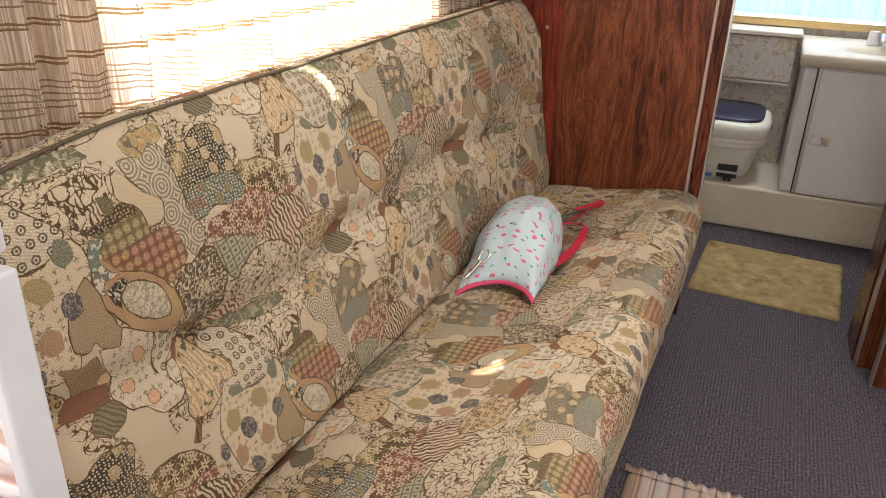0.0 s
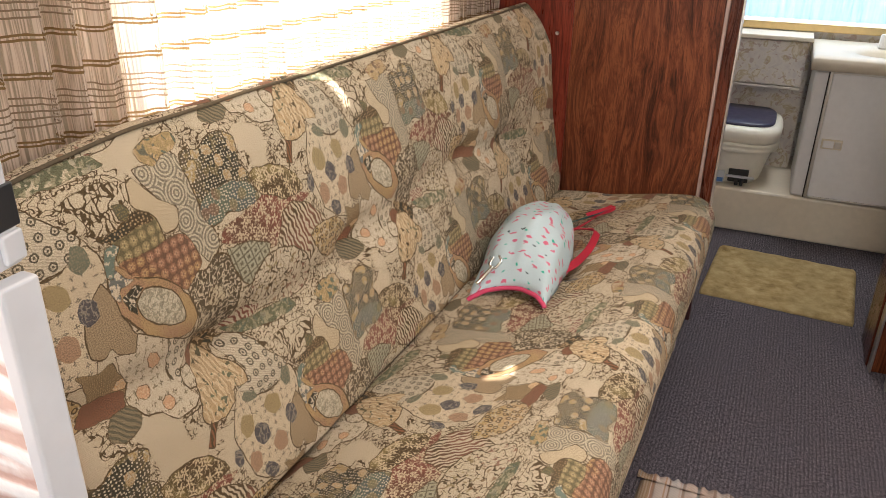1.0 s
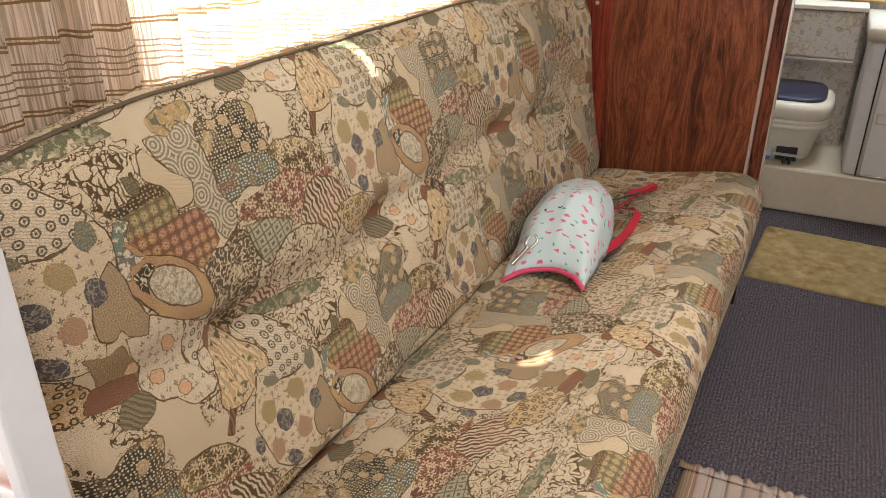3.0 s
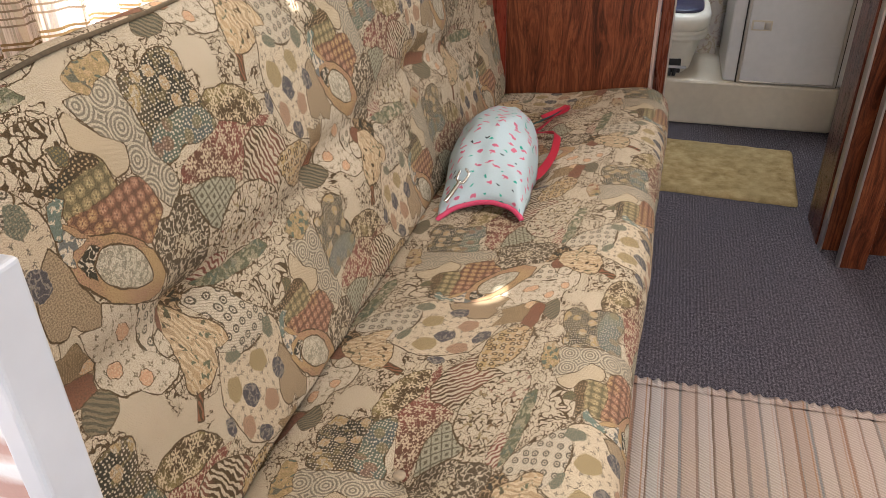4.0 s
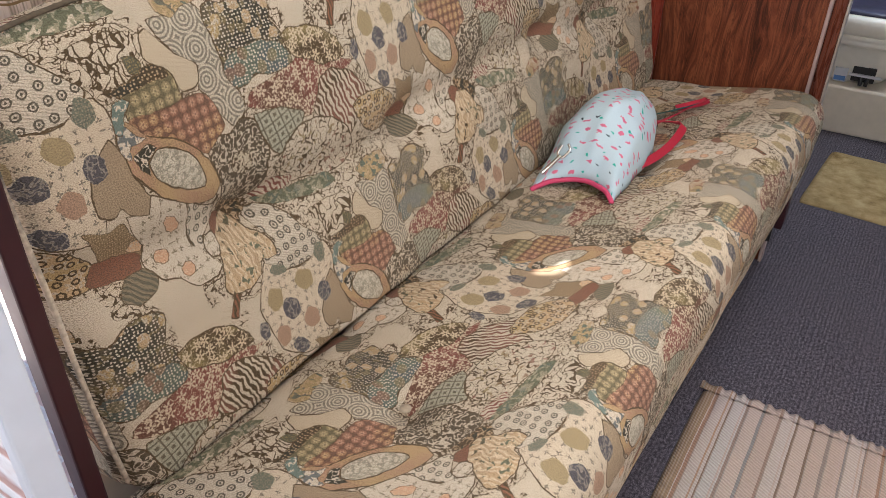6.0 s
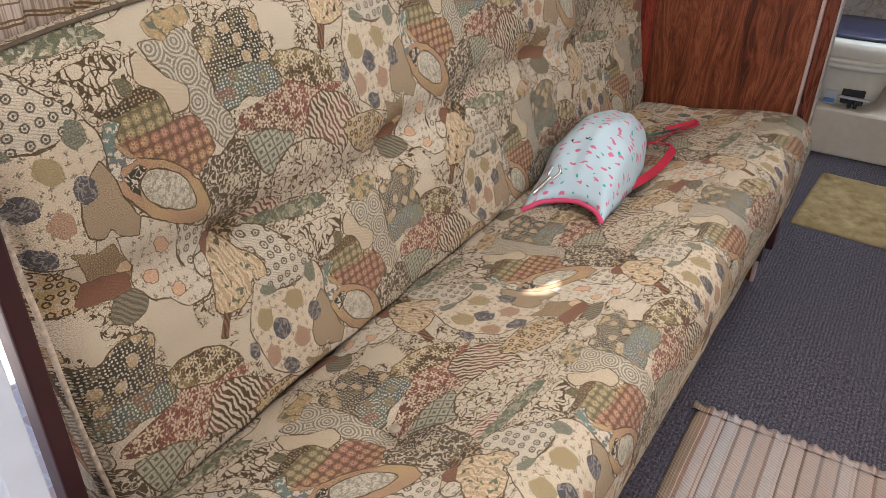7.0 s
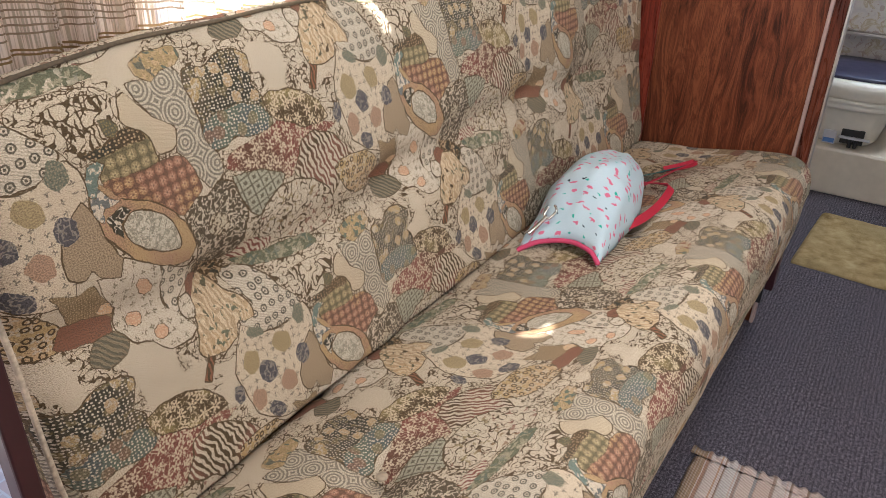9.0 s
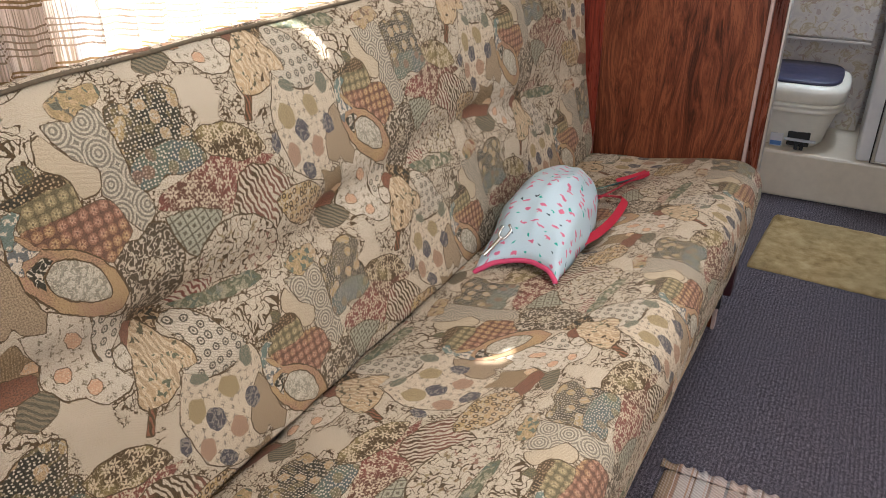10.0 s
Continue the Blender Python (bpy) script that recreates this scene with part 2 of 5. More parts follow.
    def beads(base, spot, flower):
        return t.mix(soft(f_blob, 0.8), t.mix(soft(f_leaf, 0.5), t.mix(f_bead, base, spot), olive), t.mix(f_bit, flower, cream))

    fills = {
        "hexband": hexes,
        "plain": lambda: t.mix(soft(stripes(62, 0.6, 0.55, 70), 0.30), (0.53, 0.43, 0.30), (0.33, 0.26, 0.17)),
        "branches": lambda: t.mix(f_twig, cream, brown),
        "twigs": lambda: t.mix(t.math("MAXIMUM", vein(58, 0.034, 0.6, 0.6), soft(stripes(44, 7.0, 0.70), grain(26, 0.52))), cream, brown),
        "floralrust": lambda: t.mix(f_leaf, t.mix(f_bit, tint2((0.36, 0.26, 0.13), tan), tint2(peach, cream)), tint(teal, rust)),
        "dotted": lambda: beads(tint2(dark, (0.10, 0.08, 0.05)), white, tint2(peach, ochre)),
        "dottedteal": lambda: t.mix(soft(f_blob, 0.55), t.mix(f_bead, tint2(teal, (0.095, 0.115, 0.110)), white), tint(olive, rust)),
        "dotted2": lambda: t.mix(f_bead, tint(dark, brown), tan),
        "darkdots": lambda: t.mix(f_curl, dark, white),
        "plants": lambda: t.mix(soft(grain(95, 0.63, 1.0), 0.8), t.mix(vein(78, 0.036, 0.6, 0.8), cream, brown), tint(olive, red)),
        "redtwig": lambda: t.mix(stripes(44, 8.0, 0.62, 40), cream, red),
        "dome": lambda: t.mix(t.math("MAXIMUM", star(54, 0.6, 6.0, 0.18, 0.30, 0.08), vein(125, 0.022, 0.3)), tint2(brown, olive), (0.56, 0.45, 0.30)),
        "redflower": lambda: t.mix(t.math("MAXIMUM", star(60, 0.6, 5.0, 0.17, 0.30, 0.10), vein(130, 0.026, 0.3)), tint(red, (0.13, 0.062, 0.040)), (0.54, 0.43, 0.30)),
        "waves": lambda: t.mix(stripes(38, 6.0, 0.50, 25), tint2(brown, (0.20, 0.09, 0.06)), cream),
        "lattice": lattice,
        "curls": lambda: t.mix(f_curl, (0.095, 0.072, 0.045), cream),
        "disc": lambda: t.mix(f_curl, (0.50, 0.42, 0.30), brown),
        "greenleaf": lambda: t.mix(f_leaf, t.mix(grain(95, 0.52), green, (0.30, 0.27, 0.18)), tint(cream, teal)),
        "rings": lambda: t.mix(t.math("MAXIMUM", f_ring, soft(stripes(90, 3.0, 0.75, 60), 0.4)), white, (0.105, 0.090, 0.065)),
        "stitchrings": lambda: t.mix(f_ring, white, (0.12, 0.105, 0.075)),
        "knot": lambda: t.mix(f_leaf, t.mix(f_curl, brown, tan), dark),
        "peach": lambda: t.mix(grain(95, 0.60), t.mix(stripes(34, 9.0, 0.55, 10), tint2(peach, tan), (0.60, 0.47, 0.31)), tint(green, brown)),
        "tail": lambda: t.mix(grain(110, 0.5), (0.16, 0.165, 0.16), white),
        "teal": lambda: t.mix(grain(130, 0.56), (0.16, 0.205, 0.175), white),
        "trunk": lambda: t.mix(stripes(40, 6.0, 0.5), brown, rust),
        "marks": lambda: t.mix(soft(f_tick, 0.9), (0.57, 0.47, 0.34), (0.15, 0.125, 0.095)),
        "sand": lambda: t.mix(soft(f_dots, 0.55), (0.37, 0.275, 0.175), (0.14, 0.10, 0.06)),
        "brown": lambda: t.mix(f_dots, (0.21, 0.145, 0.075), tan),
        "stitched": lambda: t.mix(near(rounds(78, 0.5), 0.27, 0.085), t.mix(soft(f_petal, 0.8), tint2(peach, ochre), cream), brown),
        "rust": lambda: t.mix(f_dots, (0.24, 0.105, 0.062), (0.14, 0.075, 0.05)),
        "darkleaf": lambda: t.mix(stripes(50, 3.0, 0.5, 45), (0.115, 0.105, 0.072), (0.23, 0.185, 0.12)),
        "creamflower": lambda: t.mix(soft(f_tick, 0.9), white, (0.17, 0.135, 0.085)),
        "rosette": lambda: t.mix(f_dots, (0.58, 0.33, 0.20), (0.66, 0.50, 0.34)),
        "bud": lambda: t.mix(f_dots, (0.60, 0.38, 0.21), cream),
        "scales": lambda: scaly((0.26, 0.205, 0.11), (0.15, 0.125, 0.07), (0.43, 0.34, 0.19)),
        "scalesred": lambda: scaly(tint2((0.31, 0.175, 0.09), (0.28, 0.14, 0.09)), (0.165, 0.09, 0.06), tint2((0.50, 0.33, 0.17), (0.47, 0.27, 0.18))),
        "paisley": lambda: t.mix(soft(f_dots, 0.75), tint2((0.44, 0.29, 0.15), (0.40, 0.235, 0.15)), tint((0.20, 0.13, 0.075), ochre)),
        "oval": lambda: t.mix(soft(vein(125, 0.06, 1.0, 1.0), 0.7), (0.55, 0.49, 0.38), (0.20, 0.18, 0.13)),
        "leafblob": lambda: t.mix(f_dots, (0.11, 0.105, 0.07), olive),
        "olive": lambda: t.mix(soft(f_dots, 0.5), (0.37, 0.28, 0.15), (0.21, 0.16, 0.085)),
        "navy": lambda: t.mix(soft(f_curl, 0.6), navy, (0.36, 0.31, 0.25)),
        "tan": lambda: t.mix(soft(f_dots, 0.6), (0.40, 0.25, 0.165), (0.22, 0.15, 0.10)),
        "greenspot": lambda: t.mix(f_dots, (0.15, 0.155, 0.115), (0.30, 0.26, 0.18)),
    }
    colour = t.mix(soft(soft(stripes(52, 5.0, 0.72, 80), grain(26, 0.5)), 0.30), cream, (0.36, 0.28, 0.17))
    colour = t.mix(soft(f_twig, grain(12, 0.47, 1.0, 0.3)), colour, brown)

    first_fine, first_place = fine, place

    def wait():
        """Each figure is worked out after the one below it, which keeps the shader's memory small."""
        nonlocal fine, place
        t.hold = t.math("MULTIPLY_ADD", t.add("ShaderNodeSeparateColor", Color=colour), 1e-9, 1.0)
        fine = t.add("ShaderNodeVectorMath", operation="SCALE", i0=first_fine, i3=t.hold)
        place = t.add("ShaderNodeVectorMath", operation="SCALE", i0=first_place, i3=t.hold)

    def motif(kind, cu, cv, au, av, bu, bv, lobes=0.0, depth=0.0, line=0.026, edge=seam):
        """A round figure given by its middle and its two half axes."""
        nonlocal colour
        wait()
        det = au * bv - av * bu
        r1, r2 = (bv / det, -bu / det), (-av / det, au / det)
        rows = [(r[0] * REPEAT, r[0] * REPEAT / 2 + r[1] * DROP, 0) for r in (r1, r2)]
        cr = cv / DROP
        colour = t.add("ShaderNodeGroup", group=shape, Place=place, Centre=(cu / REPEAT - cr / 2, cr, 0), Row1=rows[0], Row2=rows[1],
                       Lobes=lobes, Depth=depth, Line=line * 0.7, Under=colour, Fill=fills[kind](), Edge=edge)

    def outline(kind, mid, *corners):
        """A figure with a drawn edge: its reach from the middle, all the way round."""
        nonlocal colour
        wait()
        ring = [(a - mid[0], b - mid[1]) for a, b in corners]
        steps = 31
        reach = []
        for k in range(steps):
            way = 2 * math.pi * (k / (steps - 1) - 0.5)
            c, s = math.cos(way), math.sin(way)
            hits = []
            for (a, b), (d, e) in zip(ring, ring[1:] + ring[:1]):
                side = c * (e - b) - s * (d - a)
                if abs(side) > 1e-9:
                    far, at = (a * (e - b) - b * (d - a)) / side, (a * s - b * c) / side
                    if far > 0 and -1e-6 <= at <= 1 + 1e-6:
                        hits.append(far)
            reach.append(max(hits) if hits else 0.004)
        gap = t.add("ShaderNodeGroup", group=reach_group(mid, reach), Place=place)
        inner = t.mix(t.below(gap, 0.0), colour, fills[kind]())
        colour = t.mix(t.below(t.math("ABSOLUTE", gap), 0.0005 if kind in FAINT else 0.0010), inner, seam)

    FAINT = ("dottedteal", "redtwig", "disc", "knot", "rosette", "leafblob", "bud", "dotted2", "brown", "rust", "darkleaf", "floralrust", "teal", "tail", "greenleaf", "darkdots", "branches", "twigs", "scalesred", "redflower")

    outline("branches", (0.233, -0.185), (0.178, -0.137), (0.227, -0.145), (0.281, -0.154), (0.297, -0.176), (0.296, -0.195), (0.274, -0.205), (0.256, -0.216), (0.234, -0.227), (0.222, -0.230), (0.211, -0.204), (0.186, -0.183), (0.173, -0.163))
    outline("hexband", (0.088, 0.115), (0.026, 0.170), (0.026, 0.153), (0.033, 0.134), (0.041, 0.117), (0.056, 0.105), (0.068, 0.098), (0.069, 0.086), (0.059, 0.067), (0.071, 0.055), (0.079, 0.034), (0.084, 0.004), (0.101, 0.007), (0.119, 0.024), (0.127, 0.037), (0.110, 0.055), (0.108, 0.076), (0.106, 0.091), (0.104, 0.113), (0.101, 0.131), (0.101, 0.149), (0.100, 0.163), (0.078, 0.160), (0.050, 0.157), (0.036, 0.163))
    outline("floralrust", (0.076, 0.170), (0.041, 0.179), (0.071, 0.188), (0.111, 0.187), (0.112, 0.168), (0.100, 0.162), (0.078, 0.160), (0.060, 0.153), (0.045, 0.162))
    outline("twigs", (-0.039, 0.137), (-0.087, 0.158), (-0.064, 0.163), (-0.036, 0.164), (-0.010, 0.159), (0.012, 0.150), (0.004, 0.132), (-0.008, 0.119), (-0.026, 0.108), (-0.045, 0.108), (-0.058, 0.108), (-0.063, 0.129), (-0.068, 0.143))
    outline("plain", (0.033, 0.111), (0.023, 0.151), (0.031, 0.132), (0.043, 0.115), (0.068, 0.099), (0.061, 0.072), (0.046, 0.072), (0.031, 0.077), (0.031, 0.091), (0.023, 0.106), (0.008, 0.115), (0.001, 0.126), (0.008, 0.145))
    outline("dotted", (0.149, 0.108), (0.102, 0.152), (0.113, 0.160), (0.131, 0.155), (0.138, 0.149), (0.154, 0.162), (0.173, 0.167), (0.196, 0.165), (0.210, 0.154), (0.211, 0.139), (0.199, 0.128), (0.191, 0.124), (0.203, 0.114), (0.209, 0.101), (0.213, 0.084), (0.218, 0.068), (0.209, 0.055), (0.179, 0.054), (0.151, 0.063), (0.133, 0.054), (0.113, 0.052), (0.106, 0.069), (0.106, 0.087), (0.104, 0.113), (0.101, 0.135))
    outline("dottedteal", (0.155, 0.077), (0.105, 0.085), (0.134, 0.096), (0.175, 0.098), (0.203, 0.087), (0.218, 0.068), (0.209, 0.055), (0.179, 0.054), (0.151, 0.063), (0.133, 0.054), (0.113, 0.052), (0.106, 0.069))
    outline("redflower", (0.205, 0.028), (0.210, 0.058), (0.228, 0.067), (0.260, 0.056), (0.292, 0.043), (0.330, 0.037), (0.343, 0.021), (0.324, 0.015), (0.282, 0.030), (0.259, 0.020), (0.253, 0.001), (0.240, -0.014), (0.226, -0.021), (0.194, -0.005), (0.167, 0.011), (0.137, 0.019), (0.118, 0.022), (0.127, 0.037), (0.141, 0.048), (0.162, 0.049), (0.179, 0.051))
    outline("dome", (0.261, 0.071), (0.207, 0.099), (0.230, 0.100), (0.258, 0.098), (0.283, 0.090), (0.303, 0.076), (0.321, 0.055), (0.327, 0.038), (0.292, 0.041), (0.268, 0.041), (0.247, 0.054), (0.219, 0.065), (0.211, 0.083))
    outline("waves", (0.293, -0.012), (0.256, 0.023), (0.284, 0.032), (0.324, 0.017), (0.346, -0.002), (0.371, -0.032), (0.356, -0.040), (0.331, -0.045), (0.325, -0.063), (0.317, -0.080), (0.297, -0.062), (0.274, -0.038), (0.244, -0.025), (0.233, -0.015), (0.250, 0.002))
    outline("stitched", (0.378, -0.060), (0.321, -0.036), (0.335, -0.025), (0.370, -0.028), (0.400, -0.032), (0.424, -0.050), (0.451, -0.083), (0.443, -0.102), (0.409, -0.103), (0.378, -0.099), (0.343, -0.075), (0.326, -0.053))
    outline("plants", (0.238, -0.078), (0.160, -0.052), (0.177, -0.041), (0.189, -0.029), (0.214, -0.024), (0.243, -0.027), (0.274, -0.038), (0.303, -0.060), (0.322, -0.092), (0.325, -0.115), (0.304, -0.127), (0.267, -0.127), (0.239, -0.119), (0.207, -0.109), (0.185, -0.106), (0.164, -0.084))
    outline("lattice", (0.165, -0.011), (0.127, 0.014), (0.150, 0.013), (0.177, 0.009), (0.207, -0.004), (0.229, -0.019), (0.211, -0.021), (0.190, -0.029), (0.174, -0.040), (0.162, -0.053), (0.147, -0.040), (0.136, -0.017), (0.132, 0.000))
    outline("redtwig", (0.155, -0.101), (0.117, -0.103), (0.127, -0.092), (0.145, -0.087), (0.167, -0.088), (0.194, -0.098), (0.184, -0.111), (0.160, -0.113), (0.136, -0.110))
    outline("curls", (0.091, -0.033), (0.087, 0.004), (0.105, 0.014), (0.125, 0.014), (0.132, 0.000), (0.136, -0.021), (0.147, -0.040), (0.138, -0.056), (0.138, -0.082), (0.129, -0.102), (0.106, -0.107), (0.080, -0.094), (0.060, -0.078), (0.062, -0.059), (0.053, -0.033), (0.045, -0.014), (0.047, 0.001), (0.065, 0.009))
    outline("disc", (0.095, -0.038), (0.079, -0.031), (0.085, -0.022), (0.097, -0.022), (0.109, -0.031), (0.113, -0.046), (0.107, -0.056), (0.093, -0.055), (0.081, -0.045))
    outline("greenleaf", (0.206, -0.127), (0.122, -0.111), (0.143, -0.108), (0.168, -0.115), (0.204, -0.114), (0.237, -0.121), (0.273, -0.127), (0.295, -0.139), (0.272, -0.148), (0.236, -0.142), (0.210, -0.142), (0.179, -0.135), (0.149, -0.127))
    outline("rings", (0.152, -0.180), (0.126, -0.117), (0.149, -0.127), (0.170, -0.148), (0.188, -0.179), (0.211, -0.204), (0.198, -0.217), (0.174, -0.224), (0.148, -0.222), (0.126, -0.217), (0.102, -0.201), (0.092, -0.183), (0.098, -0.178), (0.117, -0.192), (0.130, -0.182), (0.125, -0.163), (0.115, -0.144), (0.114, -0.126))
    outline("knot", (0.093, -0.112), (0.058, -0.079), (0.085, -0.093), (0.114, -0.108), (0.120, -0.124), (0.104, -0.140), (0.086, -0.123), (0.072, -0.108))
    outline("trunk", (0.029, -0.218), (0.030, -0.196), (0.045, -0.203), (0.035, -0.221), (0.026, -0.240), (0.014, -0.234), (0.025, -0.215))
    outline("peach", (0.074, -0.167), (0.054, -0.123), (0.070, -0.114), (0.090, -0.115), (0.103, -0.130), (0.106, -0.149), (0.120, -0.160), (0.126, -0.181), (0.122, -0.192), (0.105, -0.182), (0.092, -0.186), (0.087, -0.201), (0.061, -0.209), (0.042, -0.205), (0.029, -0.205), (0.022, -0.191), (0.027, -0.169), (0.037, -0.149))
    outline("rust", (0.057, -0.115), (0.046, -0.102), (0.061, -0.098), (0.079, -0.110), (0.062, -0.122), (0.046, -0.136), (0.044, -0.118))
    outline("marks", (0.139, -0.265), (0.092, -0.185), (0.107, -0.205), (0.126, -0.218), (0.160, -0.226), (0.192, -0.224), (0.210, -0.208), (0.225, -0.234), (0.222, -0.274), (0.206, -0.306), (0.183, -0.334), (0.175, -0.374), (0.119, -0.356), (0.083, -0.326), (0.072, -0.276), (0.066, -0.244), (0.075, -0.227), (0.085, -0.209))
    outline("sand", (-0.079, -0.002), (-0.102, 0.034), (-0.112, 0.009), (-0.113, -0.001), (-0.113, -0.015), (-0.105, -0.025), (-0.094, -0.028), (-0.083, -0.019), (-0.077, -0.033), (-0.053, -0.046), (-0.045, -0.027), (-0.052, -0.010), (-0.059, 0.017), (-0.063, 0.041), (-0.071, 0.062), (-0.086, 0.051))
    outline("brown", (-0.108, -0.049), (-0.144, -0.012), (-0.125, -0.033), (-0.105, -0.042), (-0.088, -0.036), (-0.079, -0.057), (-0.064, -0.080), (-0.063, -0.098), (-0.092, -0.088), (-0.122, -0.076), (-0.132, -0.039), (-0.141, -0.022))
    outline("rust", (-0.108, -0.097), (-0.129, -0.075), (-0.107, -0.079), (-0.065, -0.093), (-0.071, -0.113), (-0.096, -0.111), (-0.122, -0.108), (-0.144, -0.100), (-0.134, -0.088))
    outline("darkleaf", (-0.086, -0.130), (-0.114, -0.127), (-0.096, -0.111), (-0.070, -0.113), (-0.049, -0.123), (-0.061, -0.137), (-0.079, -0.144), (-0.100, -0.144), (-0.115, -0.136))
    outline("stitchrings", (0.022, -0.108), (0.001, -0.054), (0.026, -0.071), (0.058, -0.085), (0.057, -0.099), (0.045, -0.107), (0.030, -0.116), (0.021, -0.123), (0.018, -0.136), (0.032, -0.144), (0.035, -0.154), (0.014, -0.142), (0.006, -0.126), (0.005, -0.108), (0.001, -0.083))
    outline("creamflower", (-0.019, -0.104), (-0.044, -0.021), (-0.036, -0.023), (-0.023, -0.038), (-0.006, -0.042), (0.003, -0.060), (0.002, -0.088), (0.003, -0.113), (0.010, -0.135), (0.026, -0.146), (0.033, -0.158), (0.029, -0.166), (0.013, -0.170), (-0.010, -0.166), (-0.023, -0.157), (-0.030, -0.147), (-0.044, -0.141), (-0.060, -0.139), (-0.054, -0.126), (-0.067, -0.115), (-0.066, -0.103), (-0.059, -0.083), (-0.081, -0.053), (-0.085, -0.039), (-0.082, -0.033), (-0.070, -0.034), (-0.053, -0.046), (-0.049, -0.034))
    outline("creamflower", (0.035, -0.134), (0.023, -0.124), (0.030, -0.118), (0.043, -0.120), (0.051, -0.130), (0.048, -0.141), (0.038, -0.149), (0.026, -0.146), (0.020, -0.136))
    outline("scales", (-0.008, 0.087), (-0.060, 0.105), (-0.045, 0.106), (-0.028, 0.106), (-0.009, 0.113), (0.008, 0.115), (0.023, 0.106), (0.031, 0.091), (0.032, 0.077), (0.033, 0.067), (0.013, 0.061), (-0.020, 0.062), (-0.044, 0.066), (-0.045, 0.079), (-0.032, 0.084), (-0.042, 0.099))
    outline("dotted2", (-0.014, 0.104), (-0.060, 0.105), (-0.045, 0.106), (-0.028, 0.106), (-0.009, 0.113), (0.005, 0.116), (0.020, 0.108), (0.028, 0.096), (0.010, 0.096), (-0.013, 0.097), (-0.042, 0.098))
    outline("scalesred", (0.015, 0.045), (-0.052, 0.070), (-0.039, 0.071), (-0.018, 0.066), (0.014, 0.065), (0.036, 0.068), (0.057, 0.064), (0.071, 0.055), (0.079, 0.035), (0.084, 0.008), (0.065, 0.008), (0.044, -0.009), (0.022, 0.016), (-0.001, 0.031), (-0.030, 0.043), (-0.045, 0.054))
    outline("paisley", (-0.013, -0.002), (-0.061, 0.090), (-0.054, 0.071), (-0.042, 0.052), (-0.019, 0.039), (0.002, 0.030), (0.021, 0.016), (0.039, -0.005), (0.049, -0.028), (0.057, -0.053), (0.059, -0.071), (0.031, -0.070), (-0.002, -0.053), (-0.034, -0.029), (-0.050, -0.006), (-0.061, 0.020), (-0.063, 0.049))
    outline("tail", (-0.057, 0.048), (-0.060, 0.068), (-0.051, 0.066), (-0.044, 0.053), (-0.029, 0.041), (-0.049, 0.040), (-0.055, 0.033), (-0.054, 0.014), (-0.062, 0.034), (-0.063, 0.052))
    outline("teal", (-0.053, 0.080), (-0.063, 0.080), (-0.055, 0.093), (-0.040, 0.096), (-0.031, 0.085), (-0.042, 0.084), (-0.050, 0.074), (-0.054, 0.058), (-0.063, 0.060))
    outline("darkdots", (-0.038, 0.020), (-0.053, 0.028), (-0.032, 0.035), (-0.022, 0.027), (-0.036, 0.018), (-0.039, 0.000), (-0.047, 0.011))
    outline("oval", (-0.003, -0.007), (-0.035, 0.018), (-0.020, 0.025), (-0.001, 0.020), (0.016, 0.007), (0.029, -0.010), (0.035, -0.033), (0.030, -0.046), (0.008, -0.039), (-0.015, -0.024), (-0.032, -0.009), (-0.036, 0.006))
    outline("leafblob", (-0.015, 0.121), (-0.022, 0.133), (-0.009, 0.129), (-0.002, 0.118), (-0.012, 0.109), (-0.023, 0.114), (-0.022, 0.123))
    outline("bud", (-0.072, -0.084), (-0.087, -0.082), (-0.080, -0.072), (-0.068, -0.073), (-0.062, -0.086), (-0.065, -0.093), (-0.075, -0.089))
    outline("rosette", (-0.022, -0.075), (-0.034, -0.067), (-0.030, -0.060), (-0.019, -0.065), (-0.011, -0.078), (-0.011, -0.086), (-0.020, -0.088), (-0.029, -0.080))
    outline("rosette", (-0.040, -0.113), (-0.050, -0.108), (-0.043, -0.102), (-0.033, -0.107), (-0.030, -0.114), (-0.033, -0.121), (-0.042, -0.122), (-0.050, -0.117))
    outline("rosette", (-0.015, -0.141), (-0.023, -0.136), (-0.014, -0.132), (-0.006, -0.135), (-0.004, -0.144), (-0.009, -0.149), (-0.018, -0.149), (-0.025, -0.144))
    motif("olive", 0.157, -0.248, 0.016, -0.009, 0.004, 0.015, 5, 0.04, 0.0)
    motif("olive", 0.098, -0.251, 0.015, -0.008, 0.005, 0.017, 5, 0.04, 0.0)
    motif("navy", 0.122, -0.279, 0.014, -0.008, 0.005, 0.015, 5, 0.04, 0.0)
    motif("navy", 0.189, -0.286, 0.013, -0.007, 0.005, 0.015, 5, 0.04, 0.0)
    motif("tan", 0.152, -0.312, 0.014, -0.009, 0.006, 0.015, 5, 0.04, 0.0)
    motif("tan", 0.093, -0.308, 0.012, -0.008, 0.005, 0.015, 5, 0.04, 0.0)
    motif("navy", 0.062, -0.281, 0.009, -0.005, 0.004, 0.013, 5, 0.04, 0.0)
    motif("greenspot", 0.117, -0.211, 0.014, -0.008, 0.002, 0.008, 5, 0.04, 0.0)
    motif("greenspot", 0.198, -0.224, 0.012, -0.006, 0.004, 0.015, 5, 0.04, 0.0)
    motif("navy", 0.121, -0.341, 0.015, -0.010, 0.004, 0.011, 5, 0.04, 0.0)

    # thread, wear
    t.hold = None
    colour = t.mix(0.05, colour, (0.35, 0.275, 0.18))
    threads = t.add("ShaderNodeTexWave", Vector=uvmap, Scale=260.0, Distortion=1.2, Detail=1.0)
